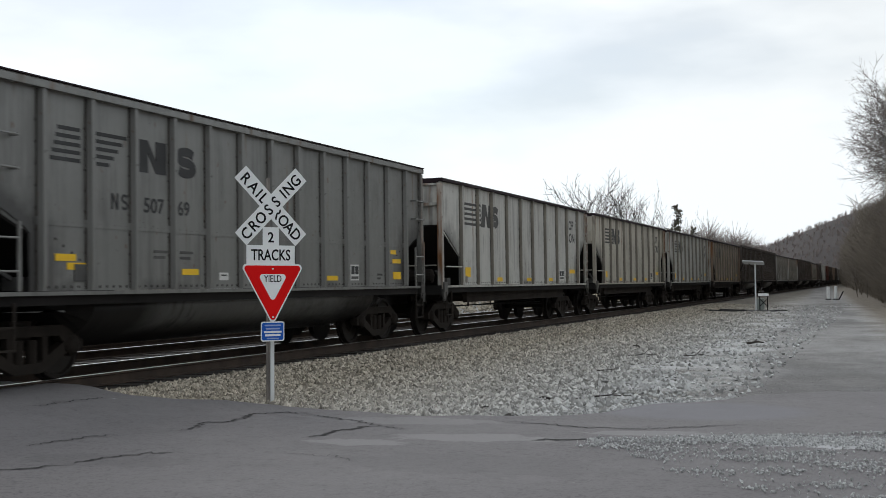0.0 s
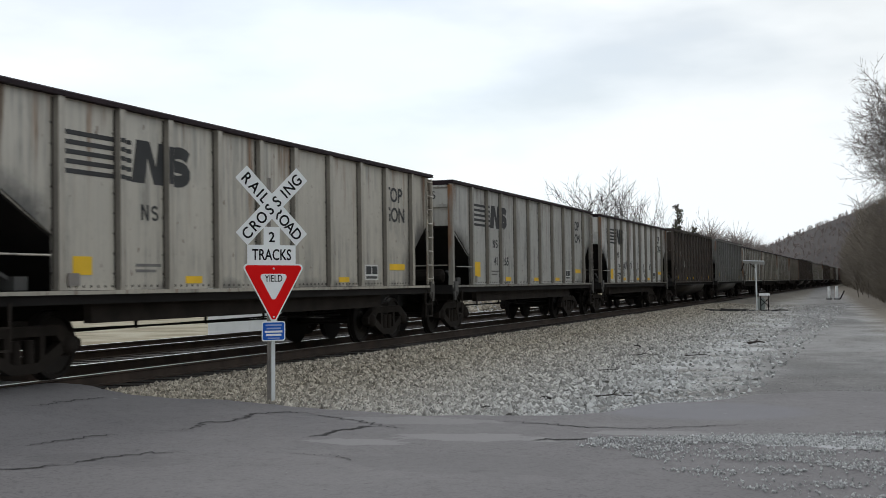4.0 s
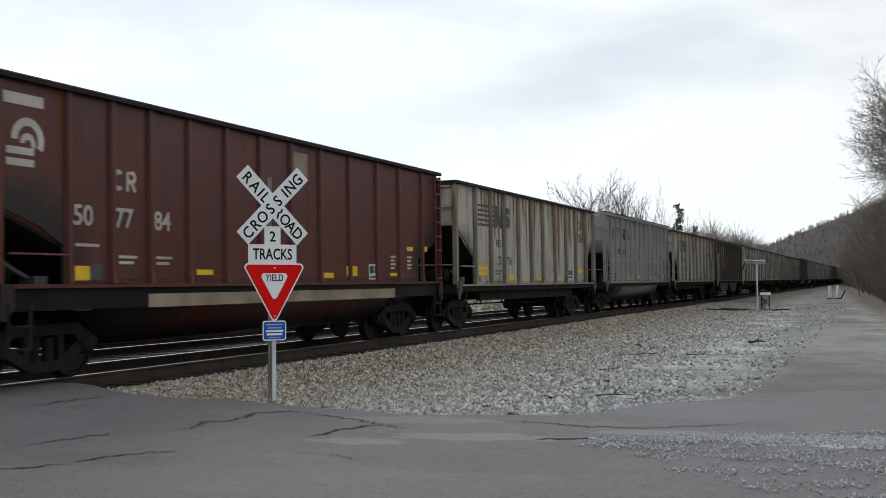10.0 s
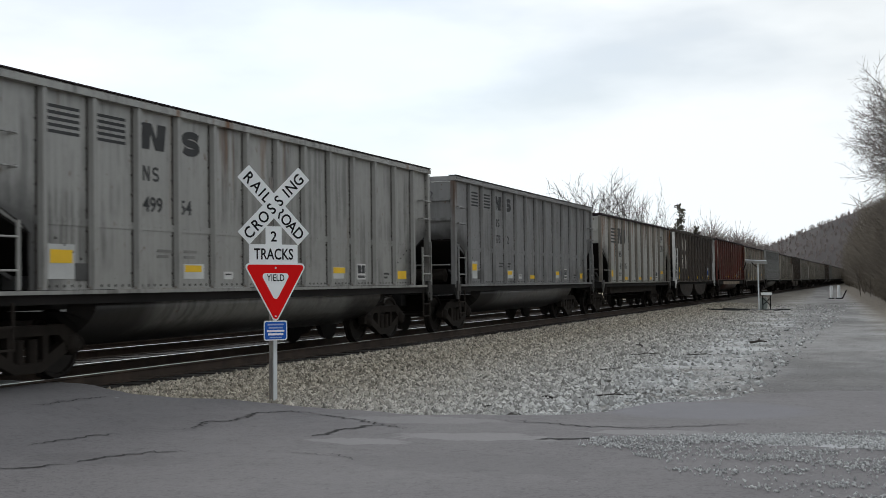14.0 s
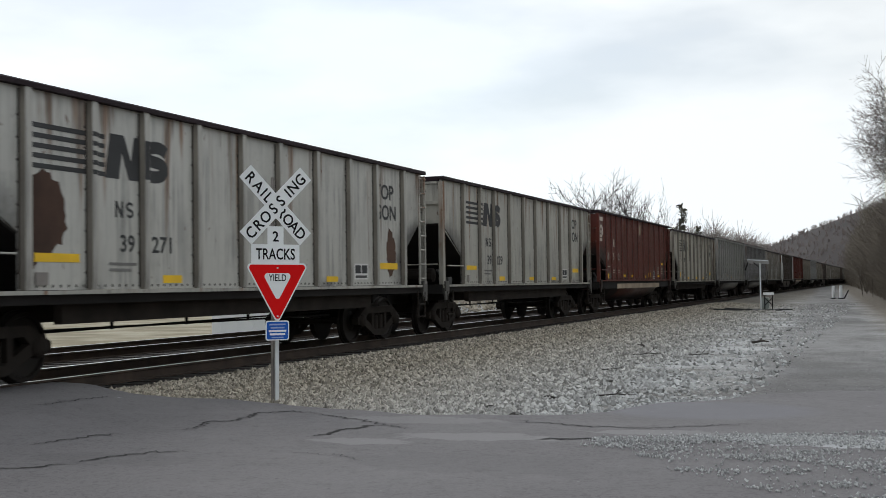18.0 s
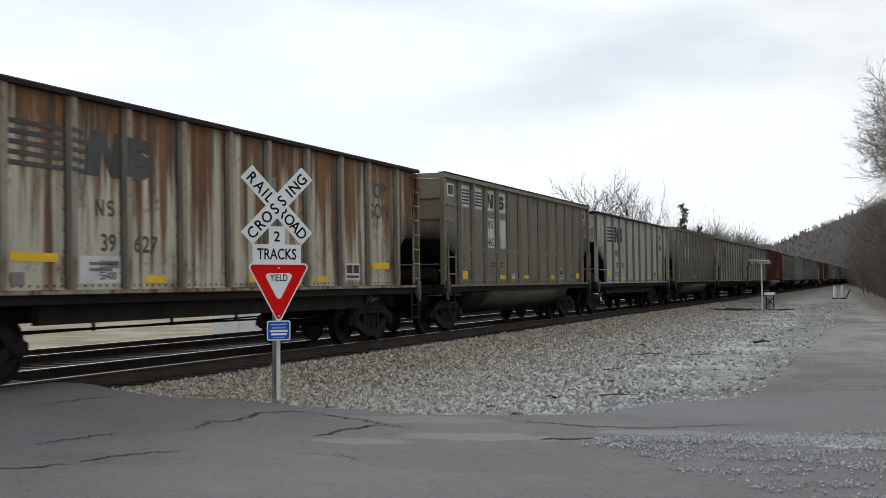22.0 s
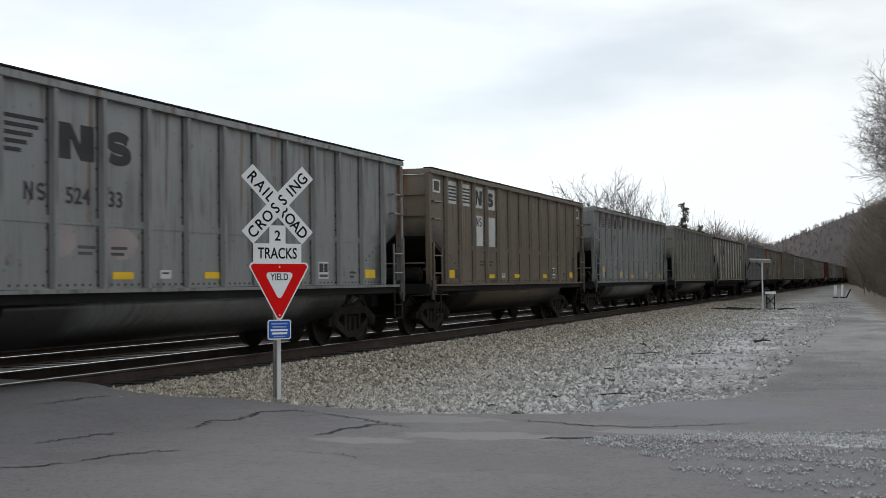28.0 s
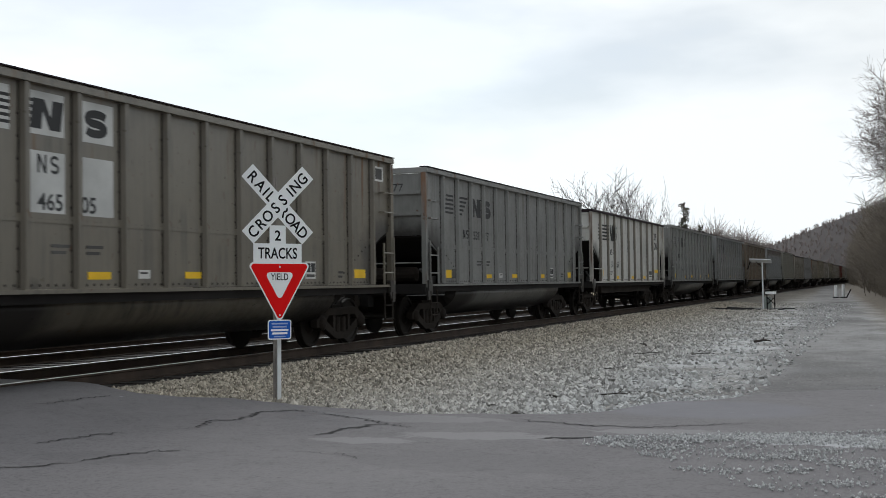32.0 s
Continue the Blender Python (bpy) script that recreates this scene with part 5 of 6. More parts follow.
CRACK = plain("crack_shadowed_tar", (0.030, 0.028, 0.027), 0.95, 0, 0.3, 9)
for i, (line, w) in enumerate((
        ([(-7.3, 7.75), (-6.84, 8.11), (-6.61, 8.27), (-6.57, 8.44), (-6.38, 8.52)], (0.04, 0.03)),
        ([(-6.44, 8.64), (-6.42, 8.85), (-6.34, 9.15), (-6.2, 9.34), (-5.85, 9.47)], (0.045, 0.015)),
        ([(-6.98, 10.71), (-6.77, 10.97), (-6.94, 11.56), (-6.74, 11.67), (-6.75, 12.18), (-6.86, 12.5), (-6.56, 12.78), (-6.2, 12.66)], (0.02, 0.05)),
        ([(-7.49, 9.3), (-7.43, 9.67), (-7.35, 10.09), (-7.21, 10.36)], (0.015, 0.03)),
        ([(-9.04, 11.22), (-8.97, 11.69), (-8.94, 12.07), (-8.87, 12.52)], (0.015, 0.03)),
        ([(-5.27, 10.72), (-5.18, 11.02), (-5.28, 11.28), (-5.1, 11.37), (-5.11, 11.62), (-4.95, 11.76)], (0.05, 0.06)),
        ([(-6.15, 12.56), (-5.41, 12.14), (-4.92, 11.77), (-4.54, 11.46)], (0.03, 0.02)),
        ([(-3.82, 12.45), (-3.48, 12.32), (-3.16, 12.23), (-2.78, 12.12), (-2.52, 12.13), (-2.1, 12.18), (-1.76, 12.45), (-1.27, 12.66)], (0.035, 0.025)),
        ([(-3.09, 10.91), (-2.86, 11.05), (-2.71, 11.13), (-2.54, 11.21), (-2.5, 11.4)], (0.05, 0.06)),
        ([(-5.0, 9.6), (-4.4, 9.5), (-4.1, 9.2)], (0.01, 0.012)))):
    c = strip_on("crack", line, (w[0] * 1.35, w[1] * 1.35), top_z, CRACK, 0.006, 0.03, 0.10, i + 1)
    tagged(c, "dark open crack in the asphalt", "crack", "cracks in the asphalt", "structure")

# ---- crushed stones, each with its own edges ----
def stone_field(name, count, place, mat, lo, hi, seed, label):
    r = np.random.RandomState(seed)
    base = np.array([(1, 0, 0), (-1, 0, 0), (0, 1, 0), (0, -1, 0), (0, 0, 1), (0, 0, -1)], float)
    tri = np.array([(0, 2, 4), (2, 1, 4), (1, 3, 4), (3, 0, 4), (2, 0, 5), (1, 2, 5), (3, 1, 5), (0, 3, 5)])
    vs, fs = [], []
    for i in range(count):
        x, y = place(r)
        s = r.uniform(lo, hi)
        p = base * (s * r.uniform(0.6, 1.2, 3)) + r.uniform(-0.35, 0.35, (6, 3)) * s
        a = r.uniform(0, 6.28)
        c, d = math.cos(a), math.sin(a)
        p = p @ np.array([(c, -d, 0), (d, c, 0), (0, 0, 1)])
        t = r.uniform(-0.7, 0.7)
        p = p @ np.array([(1, 0, 0), (0, math.cos(t), -math.sin(t)), (0, math.sin(t), math.cos(t))])
        vs.append(p + (x, y, (ground_z(x, y) if name != "loose_gravel" else top_z(x, y) + 0.01) + s * 0.22))
        fs.append(tri + 6 * i)
    me = bpy.data.meshes.new(name)
    me.from_pydata(np.concatenate(vs).tolist(), [], np.concatenate(fs).tolist())
    me.materials.append(mat)
    return tagged(new(name, me), label, "stones", kind="stuff")


def stone_mat(name, lo, hi):
    m, n, l, b = nodes_of(name, 0.9)
    g = n.new("ShaderNodeNewGeometry")
    c = ramp(n, l, g.outputs["Random Per Island"], 0.0, 1.0, (*lo, 1), (*hi, 1))
    c = mix(n, l, times(n, l, noise_node(n, l, 40, 3), 0.35), c, tuple(x * 0.6 for x in lo))
    # browned by brake dust towards the rails
    tc, sep, by = n.new("ShaderNodeTexCoord"), n.new("ShaderNodeSeparateXYZ"), n.new("ShaderNodeMapRange")
    l.new(tc.outputs["Object"], sep.inputs[0])
    by.inputs["From Min"].default_value, by.inputs["From Max"].default_value = -3.0, -8.0
    l.new(sep.outputs["X"], by.inputs["Value"])
    tint = mix(n, l, g.outputs["Random Per Island"], (0.12, 0.098, 0.066), (0.54, 0.465, 0.345))
    c = mix(n, l, times(n, l, by.outputs[0], 0.80), c, tint)
    l.new(c, b.inputs["Base Color"])
    return m


STONE = stone_mat("crushed_limestone", (0.24, 0.236, 0.225), (0.76, 0.76, 0.745))
STONE_PALE = stone_mat("pale_limestone_chips", (0.30, 0.30, 0.295), (0.66, 0.66, 0.65))


def bank_place(r):
    while True:
        y = 12.6 + 62 * r.uniform() ** 2.3
        x = r.uniform(-9.75, -1.6)
        if y > edge_y(x) + 0.02 and r.uniform() < 1.0 - 0.94 * smooth(-6.2, -2.2, x + (y - 14) * 0.05 + 1.2 * noise.noise(Vector((x * 0.8, y * 0.5, 2)))):
            return x, y


def edge_place(r):
    x = r.uniform(-9.8, -1.8)
    return x, edge_y(x) + abs(r.normal(0, 0.28)) + 0.02


BAND = [(-2.5, 11.0, 0.10), (-2.05, 11.1, 0.14), (-1.6, 11.35, 0.16), (-1.1, 11.5, 0.16), (-0.6, 11.55, 0.17), (0.0, 11.6, 0.18), (0.6, 11.8, 0.2)]


def loose_place(r):
    """On a pale streak beside the lane, and scattered in a torn fan over the corner of the road."""
    if r.uniform() < 0.40:
        i = r.choice(6, p=(0.05, 0.10, 0.15, 0.22, 0.26, 0.22))
        t = r.uniform()
        (x0, y0, w0), (x1, y1, w1) = BAND[i], BAND[i + 1]
        w = w0 + (w1 - w0) * t
        return x0 + (x1 - x0) * t + r.normal(0, w), y0 + (y1 - y0) * t + r.normal(0, w)
    while True:
        x, y = r.uniform(-2.6, 1.0), r.uniform(8.2, 12.3)
        edge = 10.35 - (x + 2.26) * 1.05 + 0.5 * noise.noise(Vector((x * 1.6, y * 1.6, 4)))
        if r.uniform() < smooth(edge - 0.3, edge + 0.4, y) * (0.08 + 0.92 * smooth(-0.12, 0.35, noise.noise(Vector((x * 1.9, y * 2.4, 9))))) and y < 11.3 + max(0, x + 2.3) * 0.45:
            return x, y


stone_field("ballast_stones", 52000, bank_place, STONE, 0.025, 0.056, 11, "crushed limestone ballast beside the track")
stone_field("edge_stones", 2600, edge_place, STONE_PALE, 0.014, 0.04, 12, "pale limestone chips along the asphalt edge")
def lane_place(r):
    while True:
        y = 15.2 + 34 * r.uniform() ** 2.2
        x = r.uniform(-4.6, 1.6) - (y - 15) * 0.03
        if y > edge_y(x) + 0.05 and r.uniform() < 0.25 + 0.75 * smooth(-0.2, 0.3, noise.noise(Vector((x * 0.9, y * 0.6, 3)))):
            return x, y


stone_field("lane_gravel", 7000, lane_place, stone_mat("trodden_lane_gravel", (0.12, 0.117, 0.113), (0.50, 0.495, 0.48)), 0.004, 0.011, 15, "fine trodden gravel on the lane")
stone_field("loose_gravel", 8500, loose_place, STONE_PALE, 0.005, 0.016, 13, "loose gravel scattered on the asphalt")


# ---- the two tracks ----
def rail(x, name="rail"):
    prof = [(-0.07, 0), (0.07, 0), (0.07, 0.012), (0.012, 0.03), (0.012, 0.13), (0.036, 0.142), (0.036, 0.168), (-0.036, 0.168), (-0.036, 0.142), (-0.012, 0.13), (-0.012, 0.03), (-0.07, 0.012)]
    bm = bmesh.new()
    plate_xz(bm, prof, -60, 1500)
    r = part(name, bm, RAIL_RUST)
    r.location = (x, 0, RAIL_Z - 0.172)
    bm = bmesh.new()
    box(bm, -0.034, 0.034, -60, 1500, 0.1685, 0.172)
    part("rail_head", bm, RAIL_HEAD, r, "polished running surface")
    return tagged(r, "rusty steel rail with a polished head", "rail", "rails of the two tracks", "structure")


for c in (TRACK_X, TRACK_X - 4.1):
    for s in (-0.753, 0.753):
        rail(c + s)
bm = bmesh.new()
box(bm, -1.3, 1.3, -0.115, 0.115, -0.16, 0.0)
tie = mesh_of("railroad_tie", bm, TIE_WOOD)
for c, k in ((TRACK_X, 170), (TRACK_X - 4.1, 110)):
    for i in range(k):
        o = new("railroad_tie", tie)
        o.location = (c, 8 + i * 0.53, RAIL_Z - 0.173)
        o.rotation_euler = (0, 0, random.uniform(-0.015, 0.015))
        tagged(o, "dark creosoted timber railroad tie", "railroad tie", "ties under the rails", "structure")

# ---- the crossing sign ----
def rounded(pts, r, k=4):
    """The outline pts with its corners rounded."""
    out = []
    m = len(pts)
    for i in range(m):
        a, b2, c = Vector(pts[i - 1]), Vector(pts[i]), Vector(pts[(i + 1) % m])
        d0, d1 = (a - b2).normalized(), (c - b2).normalized()
        half = d0.angle(d1) / 2
        cut = r / math.tan(half)
        p0, p1 = b2 + d0 * cut, b2 + d1 * cut
        centre = b2 + (d0 + d1).normalized() * (r / math.sin(half))
        a0, a1 = (p0 - centre), (p1 - centre)
        for j in range(k + 1):
            v = a0.lerp(a1, j / k)
            out.append(tuple(centre + v.normalized() * r))
    return out


def flat_plate(outline, z0, z1):
    """A plate in the xy plane, facing +z."""
    bm = bmesh.new()
    a = [bm.verts.new((x, y, z0)) for x, y in outline]
    b2 = [bm.verts.new((x, y, z1)) for x, y in outline]
    bm.faces.new(a[::-1])
    bm.faces.new(b2)
    for i in range(len(a)):
        bm.faces.new((a[i], a[(i + 1) % len(a)], b2[(i + 1) % len(a)], b2[i]))
    return bm


def rect(w, h, r=0.02):
    return rounded([(-w / 2, -h / 2), (w / 2, -h / 2), (w / 2, h / 2), (-w / 2, h / 2)], r)


def crossing_sign():
    s = new("railroad_crossing_sign")
    up = Matrix.Rotation(math.pi / 2, 4, "X")

    def put(name, bm, mat, z, out, turn=0.0, label="", x=0.0, parent=s):
        o = part(name, bm, mat, parent, label)
        o.matrix_basis = Matrix.Translation((x, -out, z)) @ up @ Matrix.Rotation(turn, 4, "Z")
        return o

    # posts: bright square tube in front, rusty channel behind
    bm = bmesh.new()
    box(bm, 0.024, 0.076, -0.012, 0.012, -0.3, 1.9)
    part("post", bm, GALV, s, "bright galvanised steel post")
    bm = bmesh.new()
    box(bm, 0.006, 0.026, 0.034, 0.046, -0.3, 2.92)
    for q in (0.002, 0.028):
        box(bm, q - 0.006, q + 0.006, 0.024, 0.064, -0.3, 2.92)
    part("post", bm, RUST_POST, s, "older rusty channel post")
    # blades
    for a, word_, out, gap in ((45, "CROSSING", 0.085, False), (-45, "RAILROAD", 0.074, True)):
        blade = put("blade", flat_plate(rect(1.22, 0.229, 0.008), 0, 0.004), SIGN_WHITE, 2.545, out, radians(a), "white crossbuck blade")
        pos = (-0.505, -0.36, -0.215, -0.06, 0.09, 0.235, 0.345, 0.49) if not gap else (-0.50, -0.345, -0.235, -0.145, 0.12, 0.255, 0.375, 0.505)
        for ch, px in zip(word_, pos):
            t = part("letter", text_mesh(ch, 0.205, SIGN_BLACK, 0.92, "CENTER", 0.0008, 0.003), None, blade)
            t.location = (px, -0.072, 0.0055)
    # count plate: the small square over the wide plate
    plate = put("track_count_plate", flat_plate(rounded([(-0.345, -0.125), (0.345, -0.125), (0.345, 0.125), (0.115, 0.125), (0.115, 0.36), (-0.115, 0.36), (-0.115, 0.125), (-0.345, 0.125)], 0.006, 2), 0, 0.004),
                SIGN_WHITE, 1.915, 0.068)
    t = part("letter", text_mesh("2", 0.185, SIGN_BLACK, 1.0, "CENTER", 0.0008, 0.003), None, plate)
    t.location = (0, 0.165, 0.0055)
    t = part("letter", text_mesh("TRACKS", 0.20, SIGN_BLACK, 0.76, "CENTER", 0.0008, 0.003), None, plate)
    t.location = (0, -0.068, 0.0055)
    # yield sign
    tri = lambda w, r: rounded([(0, -w * 0.577), (w / 2, w * 0.2887), (-w / 2, w * 0.2887)], r, 5)
    back = put("yield_sign", flat_plate(tri(0.92, 0.05), 0, 0.004), SIGN_WHITE, 1.53, 0.078, 0, "red and white triangular yield sign", 0.02)
    part("red_border", flat_plate(tri(0.855, 0.038), 0.0045, 0.0065), SIGN_RED, back)
    c = part("white_centre", flat_plate(tri(0.43, 0.04), 0.0070, 0.009), SIGN_WHITE, back)
    c.location = (0, 0.012, 0)
    t = part("letter", text_mesh("YIELD", 0.125, SIGN_BLACK, 0.78, "CENTER", 0.0008, 0.001), None, back)
    t.location = (0, 0.035, 0.0105)
    for y in (0.205, -0.42):
        b2 = part("bolt", flat_plate(rounded([(-0.012, -0.012), (0.012, -0.012), (0.012, 0.012), (-0.012, 0.012)], 0.011, 3), 0.007, 0.013), GALV, back)
        b2.location = (0, y, 0)
    # blue notice
    n = put("blue_notice", flat_plate(rect(0.335, 0.255, 0.03), 0, 0.004), SIGN_WHITE, 0.925, 0.076, 0, "small blue notice with a white edge", 0.02)
    part("blue_face", flat_plate(rect(0.305, 0.225, 0.025), 0.0045, 0.006), SIGN_BLUE, n)
    for i, (w, h) in enumerate(((0.23, 0.020), (0.20, 0.020), (0.25, 0.026), (0.22, 0.026), (0.17, 0.014))):
        p = part("print_bar", flat_plate(rect(w, h, 0.003), 0.0065, 0.0075), SIGN_WHITE if i in (2, 3) else plain("pale_blue_print", (0.35, 0.45, 0.7), 0.5, 0, 0.1), n)
        p.location = (0, 0.078 - i * 0.042, 0)
    s.matrix_basis = pose(-7.298, 13.714, 0.042, 0, 0.5, 90 - 36) @ Matrix.Scale(0.974, 4)
    return tagged(s, "white railroad crossbuck with yield sign on metal posts", "sign")


crossing_sign()


# ---- trackside lubricator with its solar panel ----
PANEL_TOP = plain("bright_panel_glass", (0.62, 0.64, 0.66), 0.25, 0.0, 0.1, 5)
CABINET = plain("pale_green_cabinet_paint", (0.36, 0.40, 0.37), 0.6, 0, 0.2, 6)
MAT_BLACK = plain("black_oily_mat", (0.03, 0.03, 0.03), 0.8, 0, 0.4, 6)


def lubricator():
    s = new("rail_lubricator")
    bm = bmesh.new()
    bar(bm, (0, 0, -0.2), (0, 0, 2.30), 0.075, n=10)
    part("pole", bm, GALV, s)
    bm = bmesh.new()
    box(bm, -0.58, 0.42, -0.35, 0.35, -0.02, 0.02, pose(0, 0, 2.36, -12, 3, 0))
    part("solar_panel", bm, PANEL_TOP, s, "pale solar panel tilted on the pole")
    bm = bmesh.new()
    bar(bm, (-0.56, 0, 2.34), (-0.70, 0, 1.96), 0.05)
    bar(bm, (0, 0, 2.05), (-0.3, 0, 2.33), 0.035)
    part("bracket", bm, BLACK_STEEL, s)
    bm = bmesh.new()
    box(bm, 0.02, 0.36, 0.2, 0.6, 0.05, 0.62)
    bmesh.ops.bevel(bm, geom=bm.edges[:], offset=0.04, segments=2, affect="EDGES")
    part("tank", bm, CABINET, s, "pale green grease tank")
    bm = bmesh.new()
    box(bm, 0.12, 0.60, -0.1, 0.35, 0.75, 0.87)
    part("box_lid", bm, SIGN_WHITE, s, "white lid")
    bm = bmesh.new()
    for x in (0.18, 0.54):
        bar(bm, (x, 0.1, 0.05), (x, 0.1, 0.76), 0.045)
    bar(bm, (0.18, 0.1, 0.6), (0.54, 0.1, 0.25), 0.035)
    bar(bm, (0.18, 0.1, 0.25), (0.54, 0.1, 0.6), 0.035)
    part("stand", bm, BLACK_STEEL, s)
    bm = bmesh.new()
    box(bm, -0.42, 1.0, -0.4, 0.7, -0.05, 0.05)
    part("base_mat", bm, MAT_BLACK, s)
    bm = bmesh.new()
    bar(bm, (-0.4, 0.1, 0.05), (-1.1, -0.3, 0.09), 0.06)
    bar(bm, (-1.1, -0.3, 0.09), (-1.7, -0.1, 0.12), 0.06)
    bar(bm, (-0.5, -0.4, 0.06), (-1.5, -1.6, 0.08), 0.10)
    bar(bm, (-1.5, -1.6, 0.08), (-2.3, -1.2, 0.10), 0.09)
    bar(bm, (0.9, -0.2, 0.06), (1.5, -0.6, 0.06), 0.05)
    part("hose", bm, MAT_BLACK, s)
    s.matrix_basis = pose(-5.71, 60.5, 0.0)
    return tagged(s, "trackside rail lubricator with solar panel on a pole", "track equipment")


lubricator()


def marker(x, y, w, h, lean, label):
    s = new("marker_post")
    bm = bmesh.new()
    bar(bm, (0, 0, -0.1), (lean, 0, h), w, n=8)
    bar(bm, (lean, 0, h), (lean, 0, h + 0.05), w * 0.9, n=8)
    part("post", bm, SIGN_WHITE if w > 0.1 else BLACK_STEEL, s)
    bm = bmesh.new()
    box(bm, -w * 0.9, w * 0.9, -w * 0.9, w * 0.9, -0.05, 0.08)
    part("foot", bm, BLACK_STEEL, s)
    s.location = (x, y, ground_z(x, y))
    tagged(s, label, "post", "marker posts by the lane")


marker(-3.66, 94, 0.22, 0.92, 0.0, "white marker post beside the lane")
marker(-3.14, 94, 0.22, 0.95, 0.02, "white marker post with black foot beside the lane")
marker(-2.95, 93.5, 0.09, 0.6, 0.35, "leaning dark stake beside the marker posts")


# ---- white shed and boards beyond the tracks ----
SIDING = plain("white_metal_siding", (0.78, 0.80, 0.81), 0.5, 0, 0.08, 3, 0.05)
ROOF = plain("grey_metal_roof", (0.42, 0.43, 0.44), 0.5, 0.3, 0.15, 3)


def shed(x, y, w, d, h, turn, label):
    s = new("metal_shed")
    bm = bmesh.new()
    box(bm, -w / 2, w / 2, -d / 2, d / 2, -0.6, h)
    part("wall", bm, SIDING, s)
    for i in range(int(w / 0.6)):
        bm = bmesh.new()
        xx = -w / 2 + 0.3 + i * 0.6
        box(bm, xx - 0.03, xx + 0.03, -d / 2 - 0.03, -d / 2 - 0.002, -0.3, h - 0.05)
        part("siding_rib", bm, SIDING, s)
    bm = bmesh.new()
    plate_xz(bm, [(-w / 2 - 0.25, h), (0, h + w * 0.12), (w / 2 + 0.25, h), (w / 2 + 0.25, h + 0.12), (0, h + w * 0.12 + 0.12), (-w / 2 - 0.25, h + 0.12)], -d / 2 - 0.25, d / 2 + 0.25)
    part("roof", bm, ROOF, s)
    s.matrix_basis = pose(x, y, -0.35, 0, 0, turn)
    return tagged(s, label, "shed")


shed(-22.3, 41.2, 3.4, 3, 2.2, 20, "white ribbed metal shed beyond the tracks")


def heap_z(x, y):
    """A low heap of pale broken rock along the far side of the tracks."""
    return -0.4 + 0.95 * smooth(43, 50, y) * (1 - smooth(70, 76, y)) * max(0.0, 1 - ((x + 22.6 + (y - 60) * 0.03) / 1.9) ** 2) * (1 + 0.5 * noise.noise(Vector((x * 0.8, y * 0.5, 1))))


heap = grid_sheet("rock_heap", [-24.8 + 0.25 * i for i in range(18)], [42 + 0.4 * i for i in range(88)], heap_z, plain("pale_rock_dust", (0.42, 0.42, 0.41), 0.95, 0, 0.35, 5, 0.6))
tagged(heap, "low heap of pale broken rock beyond the tracks", "rock heap")
r = np.random.RandomState(5)
V, F = [], []
for i in range(2600):
    x, y, q = r.uniform(-24.6, -20.8), r.uniform(43, 75.5), r.uniform(0.06, 0.2)
    c = np.array((x, y, heap_z(x, y) + q * 0.2))
    p = np.array([(1, 0, 0), (-1, 0, 0), (0, 1, 0), (0, -1, 0), (0, 0, 1), (0, 0, -1)]) * q * r.uniform(0.6, 1.2, 3) + r.uniform(-0.4, 0.4, (6, 3)) * q + c
    k = len(V)
    V += [tuple(v) for v in p]
    F += [tuple(k + j for j in t) for t in ((0, 2, 4), (2, 1, 4), (1, 3, 4), (3, 0, 4), (2, 0, 5), (1, 2, 5), (3, 1, 5), (0, 3, 5))]
me = bpy.data.meshes.new("heap_rocks")
me.from_pydata(V, [], F)
me.materials.append(stone_mat("pale_broken_rock", (0.30, 0.30, 0.29), (0.68, 0.68, 0.67)))
tagged(new("heap_rocks", me), "pale broken rocks on the heap", "rocks", kind="stuff")


for i, (y, h, lean) in enumerate(((50.2, 1.15, 0.25), (51.1, 1.2, -0.3), (52.3, 1.1, 0.1), (53.2, 1.2, 0.35), (54.4, 0.9, -0.2), (56.0, 1.1, 0.15))):
    bm = bmesh.new()
    bar(bm, (0, 0, -0.2), (0.1, lean, h), 0.05, 0.30)
    board = part("white_board", bm, SIDING)
    board.location = (-21.3 + 0.1 * i, y, -0.1)
    tagged(board, "white board leaning on the rock heap", "board", "boards on the heap")


# ---- trees: bare crowns of tapering limbs and twigs ----
BARK = plain("grey_brown_bark", (0.13, 0.11, 0.095), 0.95, 0, 0.35, 5, 0.5)
TWIG = plain("grey_brown_twigs", (0.235, 0.200, 0.185), 0.95, 0, 0.35, 5)
BRUSH = plain("grey_tan_brush", (0.205, 0.174, 0.138), 0.95, 0, 0.4, 2)
LEAF = plain("dull_green_vine_leaf", (0.075, 0.072, 0.045), 0.9, 0, 0.4, 3)


def limb(V, F, a, b2, r0, r1):
    d = (b2 - a)
    if d.length < 1e-4:
        return
    d.normalize()
    s = d.orthogonal().normalized()
    t = d.cross(s)
    k = len(V)
    for p, r in ((a, r0), (b2, r1)):
        for q in (0, 2.094, 4.189):
            V.append(tuple(p + s * r * math.cos(q) + t * r * math.sin(q)))
    F.extend(((k, k + 1, k + 4, k + 3), (k + 1, k + 2, k + 5, k + 4), (k + 2, k, k + 3, k + 5)))


